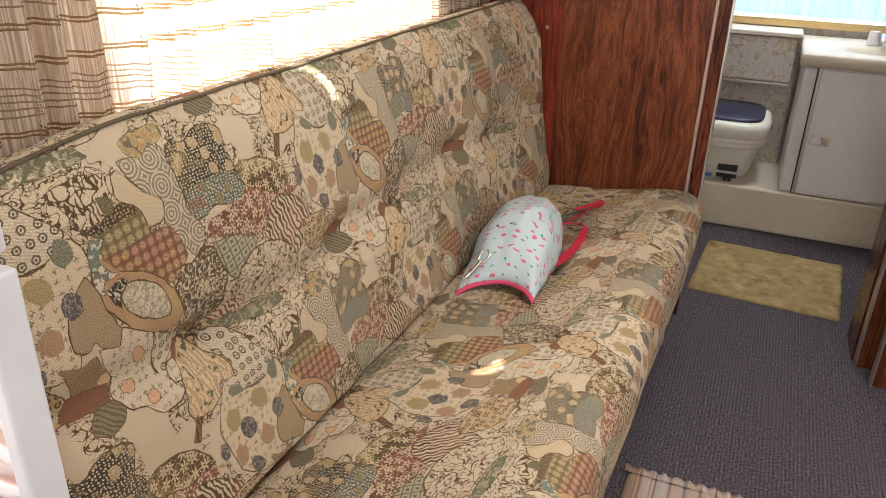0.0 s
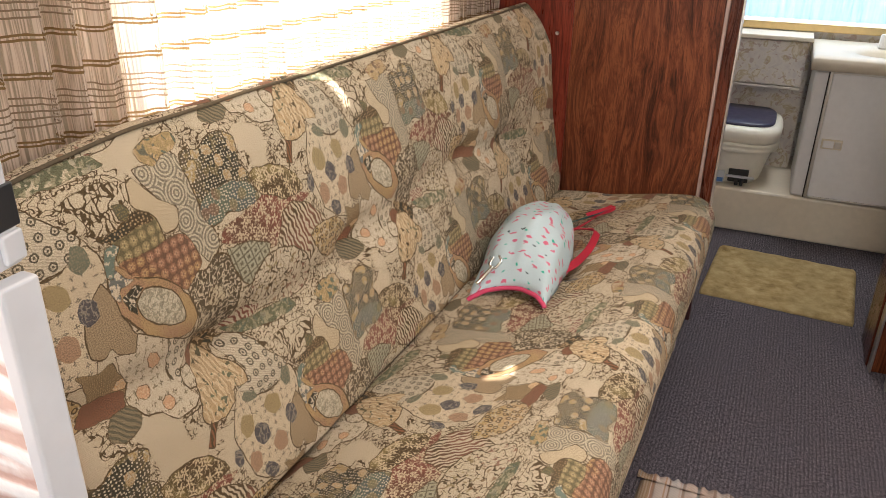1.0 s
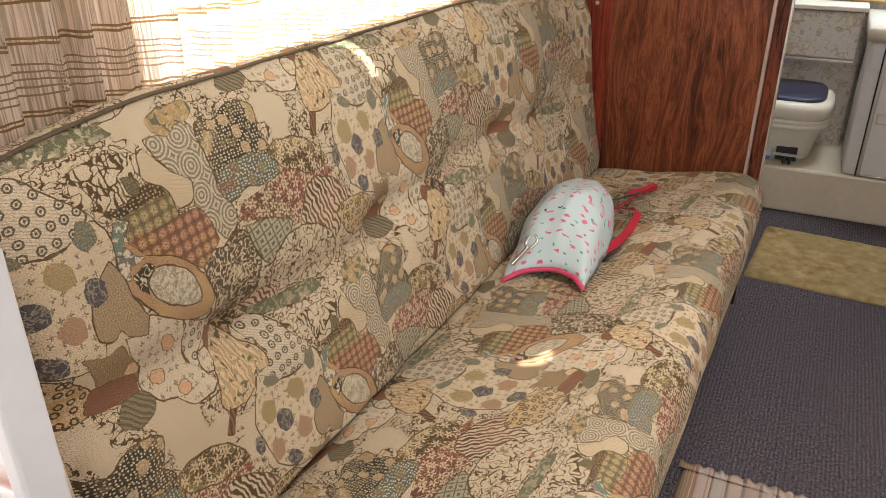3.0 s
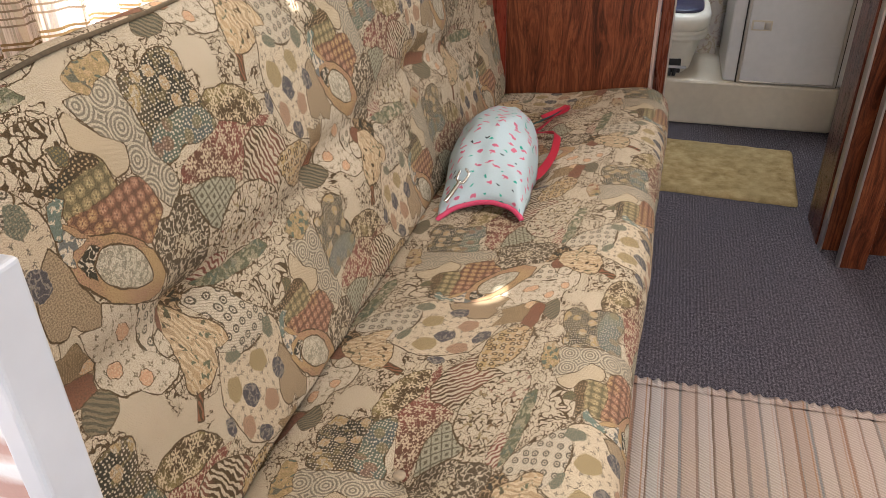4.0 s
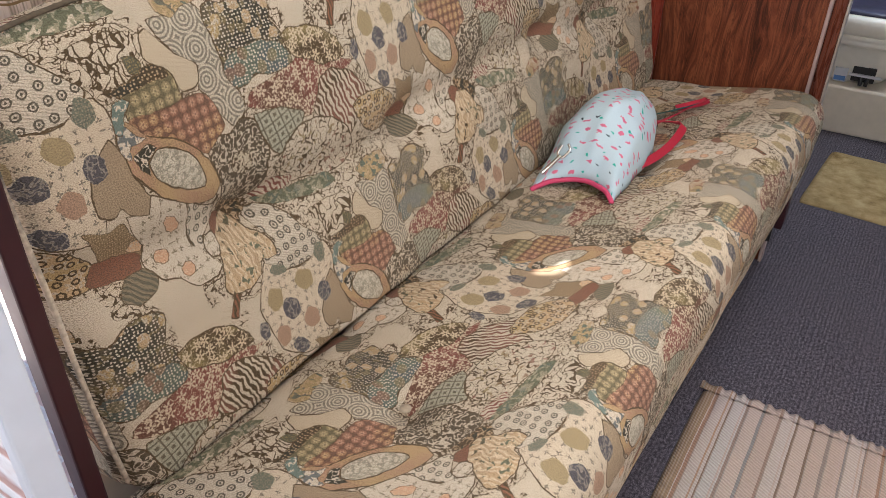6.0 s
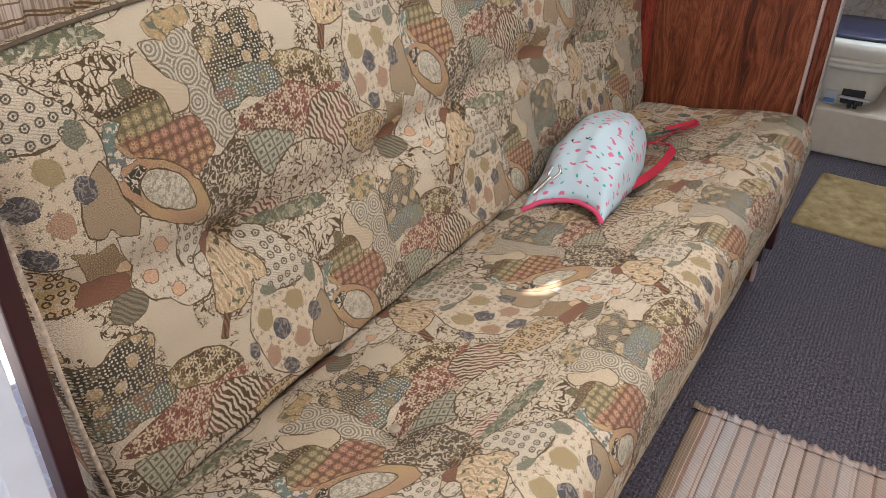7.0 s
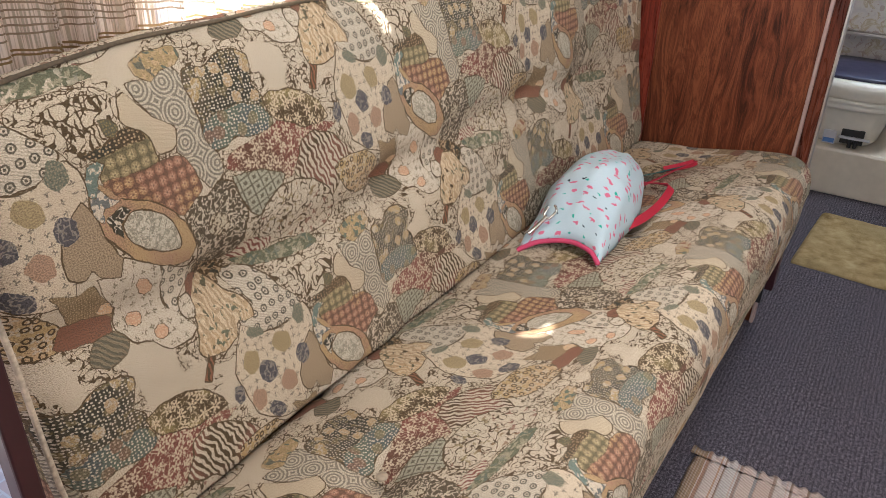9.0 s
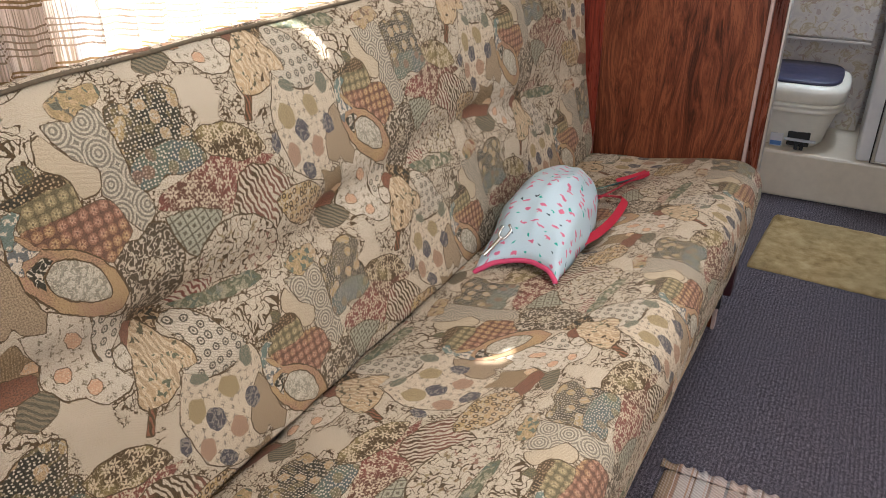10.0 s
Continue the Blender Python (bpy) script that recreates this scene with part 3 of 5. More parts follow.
    weft = t.noise(t.vec("MULTIPLY", uvmap, (620, 980, 1)), 1.0, 1)
    worn = t.noise(uvmap, 3.5, 4)
    colour = t.mix(t.ramp(worn, (0.45, 0.0), (0.80, 0.08)), colour, tuple(c * 0.9 for c in cream))
    colour = t.mix(1.0, colour, t.ramp(weft, (0.34, (0.52, 0.49, 0.45)), (0.50, (0.98, 0.97, 0.96)), (0.66, (1.20, 1.20, 1.18))), "MULTIPLY")
    t.put(t.bsdf.inputs["Base Color"], colour)
    t.bsdf.inputs["Sheen Weight"].default_value = 0.03
    bump(t, t.math("ADD", t.math("MULTIPLY", threads, 0.4), weft), 0.5, 0.0010)
    return m


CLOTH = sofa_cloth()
PANEL = wood("mahogany_veneer", (0.034, 0.008, 0.0035), (0.118, 0.030, 0.0120), (0.20, 0.062, 0.025), 0.33, 1.3)
JAMB = wood("dark_brown_wood", (0.030, 0.007, 0.004), (0.085, 0.020, 0.010), (0.135, 0.036, 0.017), 0.28)
STILE = wood("dark_red_wood", (0.08, 0.012, 0.007), (0.16, 0.024, 0.013), (0.22, 0.042, 0.021), 0.3)
MAROON = plain("maroon_board", (0.042, 0.010, 0.013), 0.4)
WHITE = plain("white_paint", (0.56, 0.57, 0.61), 0.35, vary=0.05)
CREAM = plain("cream_moulding", (0.72, 0.64, 0.52), 0.4, vary=0.06)
DOORGREY = plain("pale_laminate", (0.76, 0.74, 0.74), 0.45, vary=0.04)
STEEL = plain("brushed_metal", (0.66, 0.62, 0.57), 0.38, 1.0, 0.06, 14, 0.03)
CHROME = plain("chrome", (0.83, 0.85, 0.88), 0.14, 1.0, 0.03, 14, 0.0)
STRIP = plain("pale_pink_strip", (0.46, 0.33, 0.29), 0.35, vary=0.06)
BRASS = plain("gold_trim", (0.62, 0.44, 0.20), 0.35, 0.8, 0.1)
BLACK = plain("black_plastic", (0.02, 0.02, 0.022), 0.4)
NAVY = plain("navy_lid", (0.035, 0.035, 0.075), 0.35, vary=0.1)
TOILET = plain("toilet_plastic", (0.78, 0.74, 0.65), 0.35, vary=0.05)
REDWEB = plain("red_webbing", (0.42, 0.012, 0.035), 0.7, vary=0.15, grain=300, relief=0.5)
GREENWEB = plain("green_webbing", (0.02, 0.10, 0.09), 0.75, vary=0.3, grain=300, relief=0.5)
PINK = plain("pink_binding", (0.60, 0.06, 0.14), 0.75, vary=0.1, grain=300)
CEILING = plain("ceiling_panel", (0.72, 0.68, 0.60), 0.7, vary=0.05)
WALLPAINT = plain("wall_panel", (0.55, 0.47, 0.36), 0.6, vary=0.08)
LABEL = plain("blue_label", (0.10, 0.22, 0.50), 0.4)
# Near-black colour that stands for shade in the door gap and valve recess.
CAVITYSHADE = plain("cavity_shade", (0.03, 0.028, 0.026), 0.7)


def carpet_material():
    m, t = material("ribbed_carpet", 0.95, 0.0, 0.1)
    p = t.where.outputs["Object"]
    ribs = t.add("ShaderNodeTexWave", Vector=t.vec("ADD", p, t.vec("MULTIPLY", t.add("ShaderNodeTexNoise", out=1, Vector=p, Scale=60.0), (0.004, 0.004, 0))), Scale=32.0, Distortion=0.6, Detail=2.0, Detail_Scale=3.0)
    speck, patch = t.noise(p, 520, 2, 0.6), t.noise(p, 3.0, 4)
    mott = t.noise(p, 130, 3, 0.7)
    base = t.ramp(t.math("ADD", t.math("MULTIPLY", speck, 0.55), t.math("MULTIPLY", mott, 0.45)), (0.40, (0.020, 0.017, 0.021)), (0.50, (0.070, 0.060, 0.073)), (0.60, (0.235, 0.21, 0.235)))
    base = t.mix(t.ramp(patch, (0.35, 0.0), (0.7, 0.30)), base, (0.095, 0.084, 0.094))
    t.put(t.bsdf.inputs["Base Color"], t.mix(0.35, base, t.mix(ribs, (0.35, 0.35, 0.35), (1.35, 1.35, 1.35)), "MULTIPLY"))
    bump(t, t.math("ADD", t.math("MULTIPLY", ribs, 0.5), t.math("MULTIPLY", speck, 0.6)), 0.5, 0.0012)
    return m


def mat_material():
    m, t = material("yellow_pile", 0.95, 0.0, 0.1)
    p = t.where.outputs["Object"]
    pile, clump, stain = t.noise(p, 320, 3, 0.7), t.noise(p, 28, 4), t.noise(p, 5, 4)
    base = t.ramp(t.math("ADD", t.math("MULTIPLY", pile, 0.45), t.math("MULTIPLY", clump, 0.55)), (0.34, (0.22, 0.145, 0.055)), (0.52, (0.45, 0.325, 0.155)), (0.68, (0.60, 0.475, 0.27)))
    t.put(t.bsdf.inputs["Base Color"], t.mix(t.ramp(stain, (0.4, 0.0), (0.72, 0.5)), base, (0.46, 0.36, 0.19)))
    bump(t, t.math("ADD", pile, clump), 0.9, 0.006)
    return m


RIB = 0.036


def rug_material():
    """Pale pink woven ribs parted by narrow lines of brown, rust and grey."""
    m, t = material("striped_rag_cloth", 0.9, 0.0, 0.15)
    p = t.where.outputs["Object"]
    sway = t.vec("ADD", p, t.vec("MULTIPLY", t.vec("SUBTRACT", t.add("ShaderNodeTexNoise", out=1, Vector=p, Scale=14.0), (0.5, 0.5, 0.5)), (0.003, 0, 0)))
    node = t.add("ShaderNodeSeparateXYZ", Vector=sway).node
    across = t.math("DIVIDE", t.math("ADD", node.outputs[0], 0.285), RIB)
    part_way, count = t.math("FRACT", across), t.math("FLOOR", across)

    def pick(seed):
        return t.add("ShaderNodeTexWhiteNoise", out=0, Vector=t.add("ShaderNodeCombineXYZ", X=count, Y=seed, Z=0.0))

    band = t.ramp(pick(1.0), (0.0, (0.48, 0.36, 0.30)), (0.5, (0.56, 0.44, 0.38)), (1.0, (0.53, 0.475, 0.44)))
    line = t.ramp(pick(2.0), (0.1, (0.25, 0.175, 0.13)), (0.4, (0.39, 0.23, 0.16)), (0.7, (0.30, 0.265, 0.24)), (0.95, (0.30, 0.34, 0.37)))
    thin = t.ramp(pick(3.0), (0.1, (0.42, 0.24, 0.14)), (0.6, (0.52, 0.40, 0.35)))
    base = t.mix(t.math("GREATER_THAN", part_way, t.math("MULTIPLY_ADD", pick(4.0), -0.12, 0.93)), band, line)
    base = t.mix(t.math("MULTIPLY", t.below(part_way, 0.06), 0.6), base, line)
    base = t.mix(t.math("MULTIPLY", t.below(t.math("ABSOLUTE", t.math("SUBTRACT", part_way, 0.70)), 0.05), t.math("GREATER_THAN", pick(5.0), 0.45)), base, thin)
    base = t.mix(t.math("MULTIPLY", t.below(across, 0.75), t.math("MULTIPLY_ADD", t.math("SINE", t.math("MULTIPLY", across, 34.0)), 0.2, 0.75)), base, (0.30, 0.20, 0.115))
    knit = t.add("ShaderNodeTexWave", Vector=t.vec("ADD", t.vec("MULTIPLY", p, (0.5, 1.0, 1.0)), (0, 0, 0)), Scale=75.0, bands_direction="DIAGONAL", Distortion=1.0, Detail=2.0)
    fleck = t.noise(p, 300, 2)
    base = t.mix(0.28, base, t.mix(knit, (0.45, 0.42, 0.40), (1.25, 1.25, 1.25)), "MULTIPLY")
    t.put(t.bsdf.inputs["Base Color"], t.mix(0.3, base, t.mix(fleck, (0.5, 0.5, 0.5), (1.3, 1.3, 1.3)), "MULTIPLY"))
    bump(t, t.math("ADD", knit, fleck), 0.6, 0.003)
    return m


def curtain_material():
    """Open weave: upright slubs with gaps, bands of thick gold yarn; lets light through."""
    m, t = material("open_weave_curtain", 0.9, 0.0, 0.1)
    node = t.add("ShaderNodeSeparateXYZ", Vector=t.where.outputs["UV"]).node
    u, v = node.outputs[0], node.outputs[1]
    wob = t.noise(t.where.outputs["UV"], 18, 2)
    vw = t.math("ADD", v, t.math("MULTIPLY", wob, 0.012))
    slub = t.noise(t.add("ShaderNodeCombineXYZ", X=t.math("MULTIPLY", u, 420.0), Y=t.math("MULTIPLY", v, 9.0), Z=0.0), 1.0, 2)
    hole = t.below(slub, 0.46)
    cell = t.math("FRACT", t.math("DIVIDE", vw, 0.125))
    line = lambda at, half: t.below(t.math("ABSOLUTE", t.math("SUBTRACT", cell, at)), half)
    thick = line(0.05, 0.013)
    for at in (0.095, 0.40, 0.445):
        thick = t.math("MAXIMUM", thick, line(at, 0.012))
    thick2 = line(0.60, 0.009)
    for at in (0.665, 0.73, 0.795, 0.86):
        thick2 = t.math("MAXIMUM", thick2, line(at, 0.009))
    yarn = t.math("MAXIMUM", thick, thick2)
    base = t.mix(yarn, t.ramp(slub, (0.42, (0.42, 0.31, 0.24)), (0.50, (0.62, 0.50, 0.41)), (0.60, (0.78, 0.67, 0.58))), t.mix(thick, (0.27, 0.20, 0.14), (0.25, 0.16, 0.075)))
    diff = t.nodes.new("ShaderNodeBsdfDiffuse")
    trans = t.nodes.new("ShaderNodeBsdfTranslucent")
    clear = t.nodes.new("ShaderNodeBsdfTransparent")
    t.put(diff.inputs["Color"], base), t.put(trans.inputs["Color"], base)
    body = t.nodes.new("ShaderNodeMixShader")
    t.put(body.inputs[0], t.mix(yarn, (0.6, 0.6, 0.6), (0.42, 0.42, 0.42)))
    t.put(body.inputs[1], diff.outputs[0]), t.put(body.inputs[2], trans.outputs[0])
    whole = t.nodes.new("ShaderNodeMixShader")
    t.put(whole.inputs[0], t.math("MULTIPLY", t.math("MULTIPLY", hole, t.math("SUBTRACT", 1.0, yarn)), 0.85))
    t.put(whole.inputs[1], body.outputs[0]), t.put(whole.inputs[2], clear.outputs[0])
    t.put(t.nodes["Material Output"].inputs["Surface"], whole.outputs[0])
    return m


def sheer_material():
    m, t = material("blue_sheer", 0.8)
    p = t.where.outputs["Object"]
    n = t.noise(t.vec("MULTIPLY", p, (60, 60, 6)), 1.0, 3)
    base = t.mix(n, (0.30, 0.48, 0.72), (0.62, 0.74, 0.86))
    diff, trans = t.nodes.new("ShaderNodeBsdfDiffuse"), t.nodes.new("ShaderNodeBsdfTranslucent")
    t.put(diff.inputs["Color"], base), t.put(trans.inputs["Color"], base)
    body = t.nodes.new("ShaderNodeMixShader")
    body.inputs[0].default_value = 0.6
    t.put(body.inputs[1], diff.outputs[0]), t.put(body.inputs[2], trans.outputs[0])
    t.put(t.nodes["Material Output"].inputs["Surface"], body.outputs[0])
    return m


def paper_material():
    m, t = material("floral_wallpaper", 0.6)
    p = t.where.outputs["Object"]
    a = t.noise(p, 16, 4, 0.6, 1.0)
    b = t.noise(t.vec("ADD", p, (4, 2, 9)), 24, 3, 0.6, 1.5)
    base = t.ramp(a, (0.38, (0.52, 0.47, 0.45)), (0.52, (0.60, 0.55, 0.50)), (0.60, (0.44, 0.36, 0.24)), (0.68, (0.62, 0.56, 0.47)))
    t.put(t.bsdf.inputs["Base Color"], t.mix(t.math("MULTIPLY", t.math("GREATER_THAN", b, 0.60), 0.55), base, (0.34, 0.22, 0.18)))
    bump(t, a, 0.2, 0.003)
    return m


def coat_material():
    """Pale blue jersey with scattered pink, green and black dashes."""
    m, t = material("printed_jersey", 0.85, 0.0, 0.2)
    uvmap = t.where.outputs["UV"]
    p = t.vec("ADD", uvmap, t.vec("MULTIPLY", t.add("ShaderNodeTexNoise", out=1, Vector=uvmap, Scale=75.0), (0.022, 0.022, 0)))
    node = t.nodes.new("ShaderNodeTexVoronoi")
    node.voronoi_dimensions = "2D"
    t.put(node.inputs["Vector"], t.vec("MULTIPLY", p, (1.0, 2.1, 1.0)))
    node.inputs["Scale"].default_value, node.inputs["Randomness"].default_value = 27.0, 0.8
    pick = t.add("ShaderNodeSeparateColor", Color=node.outputs["Color"])
    ink = t.mix(t.below(pick, 0.62), t.mix(t.below(pick, 0.85), (0.02, 0.02, 0.025), (0.03, 0.36, 0.27)), (0.60, 0.15, 0.23))
    size = t.mix(t.below(pick, 0.62), (0.12, 0.12, 0.12), (0.20, 0.20, 0.20))
    base = t.mix(t.math("LESS_THAN", node.outputs["Distance"], size), (0.45, 0.55, 0.585), ink)
    fleck = t.noise(uvmap, 600, 2)
    t.put(t.bsdf.inputs["Base Color"], t.mix(0.3, base, t.mix(fleck, (0.6, 0.6, 0.6), (1.3, 1.3, 1.3)), "MULTIPLY"))
    bump(t, fleck, 0.3, 0.001)
    return m


def ground_material():
    m, t = material("pale_brick_paving", 0.9)
    p = t.where.outputs["Object"]
    node = t.nodes.new("ShaderNodeTexBrick")
    t.put(node.inputs["Vector"], p)
    node.inputs["Scale"].default_value = 5.0
    for i, c in (("Color1", (0.60, 0.40, 0.32, 1)), ("Color2", (0.75, 0.68, 0.65, 1)), ("Mortar", (0.78, 0.75, 0.72, 1))):
        node.inputs[i].default_value = c
    t.put(t.bsdf.inputs["Base Color"], t.mix(0.5, node.outputs[0], t.mix(t.noise(p, 6, 5), (0.5, 0.5, 0.5), (1.4, 1.4, 1.4)), "MULTIPLY"))
    return m


def mottled_material():
    """A glossy pale panel; its wavy brick-pink figure paints in a bright outside reflection."""
    m, t = material("mottled_panel", 0.25)
    p = t.where.outputs["Object"]
    wavy = t.add("ShaderNodeTexWave", out=1, Vector=t.vec("MULTIPLY", p, (0.25, 0.25, 1.0)), bands_direction="Z", Scale=11.0, Distortion=7.0, Detail=3.0, Detail_Scale=2.0)
    fleck = t.noise(p, 60, 4, 0.6)
    t.put(t.bsdf.inputs["Base Color"], t.ramp(t.math("MULTIPLY_ADD", wavy, 0.6, t.math("MULTIPLY", fleck, 0.4)), (0.30, (0.52, 0.32, 0.27)), (0.48, (0.70, 0.58, 0.55)), (0.62, (0.82, 0.80, 0.80))))
    bump(t, t.math("ADD", wavy, fleck), 0.4, 0.002)
    return m


MOTTLED = mottled_material()
CARPET, MATPILE, RAG, CURTAIN, SHEER, PAPER, JERSEY, PAVING = (carpet_material(), mat_material(), rug_material(), curtain_material(),
                                                               sheer_material(), paper_material(), coat_material(), ground_material())

# ---- building helpers ----


def mesh_object(name, bm, mat, smooth=False):
    me = bpy.data.meshes.new(name)
    bmesh.ops.recalc_face_normals(bm, faces=bm.faces)
    bm.to_mesh(me)
    bm.free()
    for poly in me.polygons:
        poly.use_smooth = smooth
    me.materials.append(mat)
    return new(name, me)


def part(name, bm, mat, parent, label="", smooth=False):
    ob = mesh_object(name, bm, mat, smooth)
    ob.parent, ob.matrix_parent_inverse = parent, parent.matrix_world.inverted()
    return tagged(ob, label)


def empty(name, at, label, category, group=""):
    ob = new(name)
    ob.location = at
    bpy.context.view_layer.update()
    return tagged(ob, label, category, group)


def box(x0, x1, y0, y1, z0, z1, bevel=0.0, steps=2, bm=None):
    bm = bm or bmesh.new()
    made = bmesh.ops.create_cube(bm, size=1, matrix=Matrix.LocRotScale(((x0 + x1) / 2, (y0 + y1) / 2, (z0 + z1) / 2), None, (x1 - x0, y1 - y0, z1 - z0)))
    if bevel:
        edges = {e for v in made["verts"] for e in v.link_edges}
        bmesh.ops.bevel(bm, geom=list(edges), offset=bevel, segments=steps, affect="EDGES", profile=0.5)
    return bm


def loft(rings, close=True, caps=True):
    """A skin over rings of equally many points."""
    bm = bmesh.new()
    rows = [[bm.verts.new(p) for p in ring] for ring in rings]
    n = len(rows[0])
    for a, b in zip(rows, rows[1:]):
        for i in range(n if close else n - 1):
            bm.faces.new((a[i], a[(i + 1) % n], b[(i + 1) % n], b[i]))
    if caps and close:
        bm.faces.new(rows[0][::-1]), bm.faces.new(rows[-1])
    return bm


def spline(points, per=8):
    """A smooth line through points."""
    pts = [Vector(p) for p in points]
    pts = [pts[0] * 2 - pts[1]] + pts + [pts[-1] * 2 - pts[-2]]
    out = []
    for a, b, c, d in zip(pts, pts[1:], pts[2:], pts[3:]):
        for k in range(per):
            s = k / per
            out.append(0.5 * ((2 * b) + (c - a) * s + (2 * a - 5 * b + 4 * c - d) * s * s + (3 * b - a - 3 * c + d) * s ** 3))
    return out + [pts[-2]]


def tube(points, radius, sides=8, per=8):
    line = spline(points, per)
    rings = []
    for i, p in enumerate(line):
        way = (line[min(i + 1, len(line) - 1)] - line[max(i - 1, 0)]).normalized()
        side = way.cross(Vector((0, 0, 1)))
        side = side.normalized() if side.length > 1e-4 else Vector((1, 0, 0))
        up = side.cross(way)
        rings.append([p + (side * math.cos(a) + up * math.sin(a)) * radius for a in (2 * math.pi * k / sides for k in range(sides))])
    return loft(rings)


def structure(name, bm, mat, label, category, smooth=False):
    return tagged(mesh_object(name, bm, mat, smooth), label, category, kind="structure")

# ---- the shell of the caravan ----
LEFT, RIGHT, REAR, FRONT, TOP = -1.0, 1.06, -1.2, 4.0, 1.92
structure("floor", box(LEFT - 0.03, RIGHT + 0.03, REAR - 0.03, FRONT + 0.03, -0.06, 0.0), CARPET, "dark grey ribbed carpet on the caravan floor", "floor")
bm = bmesh.new()
for b in ((LEFT - 0.03, -0.42, REAR - 0.03, FRONT + 0.03), (0.38, RIGHT + 0.03, REAR - 0.03, FRONT + 0.03), (-0.42, 0.38, REAR - 0.03, 0.90), (-0.42, 0.38, 1.30, 3.45), (-0.42, -0.17, 3.45, FRONT + 0.03), (0.17, 0.38, 3.45, FRONT + 0.03), (-0.17, 0.17, 3.79, FRONT + 0.03)):
    box(*b, TOP, TOP + 0.05, bm=bm)
structure("ceiling", bm, CEILING, "plain cream ceiling panel of the caravan", "ceiling")
# Unseen vent, added as the place of the bathroom's fill lamp.
structure("added_bathroom_vent", box(-0.18, 0.18, 3.44, 3.80, TOP + 0.052, TOP + 0.06), CEILING, "unseen roof vent added over the bathroom", "roof vent")


def sun_slit_lid():
    """An unseen roof vent, added with slits cut to shape two patches of sun."""
    bm = bmesh.new()
    nx, ny = 200, 100
    grid = [[bm.verts.new((-0.42 + 0.004 * i, 0.90 + 0.004 * k, TOP + 0.01)) for k in range(ny + 1)] for i in range(nx + 1)]
    for i in range(nx):
        for k in range(ny):
            x, y = -0.418 + 0.004 * i, 0.902 + 0.004 * k
            slit = y > 1.036 and x < -0.286 and abs(math.hypot((x + 0.282) / 0.085, (y - 1.036) / 0.080) - 1.0) < 0.115
            bend = math.hypot((x - 0.284) / 0.022, (y - 1.122 - (x - 0.284) * 0.3) / 0.014) < 1 or math.hypot((x - 0.297) / 0.010, (y - 1.140) / 0.030) < 1
            if not slit and not bend:
                bm.faces.new((grid[i][k], grid[i + 1][k], grid[i + 1][k + 1], grid[i][k + 1]))
    ob = structure("sun_slit_vent", bm, CEILING, "unseen roof vent added with slits that shape sun patches", "roof vent")
    thick = ob.modifiers.new("thickness", "SOLIDIFY")
    thick.thickness = 0.003


sun_slit_lid()
# Unseen awning, added to block direct sun at the east window.
structure("awning", box(RIGHT + 0.03, RIGHT + 1.3, 0.0, 2.2, 1.80, 1.83), CEILING, "unseen awning added to keep sun out of the far window", "awning")


def wall_with_hole(name, axis, at, thick, a0, a1, z0, z1, holes, mat, label):
    """A wall along x or y, cut by upright rectangular openings (from, to, sill, head)."""
    bm = bmesh.new()

    def piece(p0, p1, q0, q1):
        if p1 - p0 < 1e-4 or q1 - q0 < 1e-4:
            return
        if axis == "y":
            box(at, at + thick, p0, p1, q0, q1, bm=bm)
        else:
            box(p0, p1, at, at + thick, q0, q1, bm=bm)

    here = a0
    for h0, h1, sill, head in sorted(holes):
        piece(here, h0, z0, z1), piece(h0, h1, z0, sill), piece(h0, h1, head, z1)
        here = h1
    piece(here, a1, z0, z1)
    return structure(name, bm, mat, label, "wall")


wall_with_hole("wall_west", "y", LEFT - 0.03, 0.03, REAR, FRONT, 0, TOP, [(-0.5, 0.47, 0.0, 1.6), (0.81, 1.84, 0.95, 1.55)], WALLPAINT, "beige panelled wall with a window and a doorway")
wall_with_hole("wall_east", "y", RIGHT, 0.03, REAR, FRONT, 0, TOP, [(0.4, 1.6, 1.17, 1.73)], WALLPAINT, "beige panelled side wall with a window")
wall_with_hole("wall_south", "x", REAR - 0.03, 0.03, LEFT, RIGHT, 0, TOP, [(-0.45, 0.65, 1.15, 1.75)], WALLPAINT, "beige panelled end wall with a window")
wall_with_hole("wall_north", "x", FRONT, 0.03, LEFT, RIGHT, 0, TOP, [(-0.45, 0.75, 0.85, 1.5)], PAPER, "floral papered bathroom wall with a window")

ground = structure("ground", box(-60, 60, -60, 60, -0.62, -0.56), PAVING, "pale brick paving outside the caravan", "ground")

# partition beside the sofa
structure("wall_partition", box(-0.73, -0.312, 2.26, 2.285, 0, TOP), PANEL, "mahogany veneer partition panel at the sofa end", "partition")
structure("trim_stile", box(LEFT, -0.73, 2.252, 2.285, 0, TOP, 0.003), STILE, "dark red wooden stile with a small screw", "trim")
structure("trim_strip", box(-0.311, -0.301, 2.250, 2.285, 0, TOP, 0.002), STRIP, "thin pale strip along the wooden panel", "trim")
structure("trim_foot", box(-0.298, -0.270, 2.238, 2.298, 0.13, 0.27, 0.004), MAROON, "dark foot of the door jamb", "trim")
structure("door_jamb", box(-0.300, -0.268, 2.235, 2.30, 0.272, TOP, 0.006), JAMB, "dark red-brown wooden door jamb", "trim")
structure("trim_edge", box(-0.268, -0.263, 2.24, 2.295, 0.272, TOP, 0.001), STEEL, "thin metal edging on the door jamb", "trim")
bm = bmesh.new()
bmesh.ops.create_cone(bm, cap_ends=True, segments=14, radius1=0.006, radius2=0.0045, depth=0.004, matrix=pose(-0.775, 2.250, 0.983, 90, 0, 0))
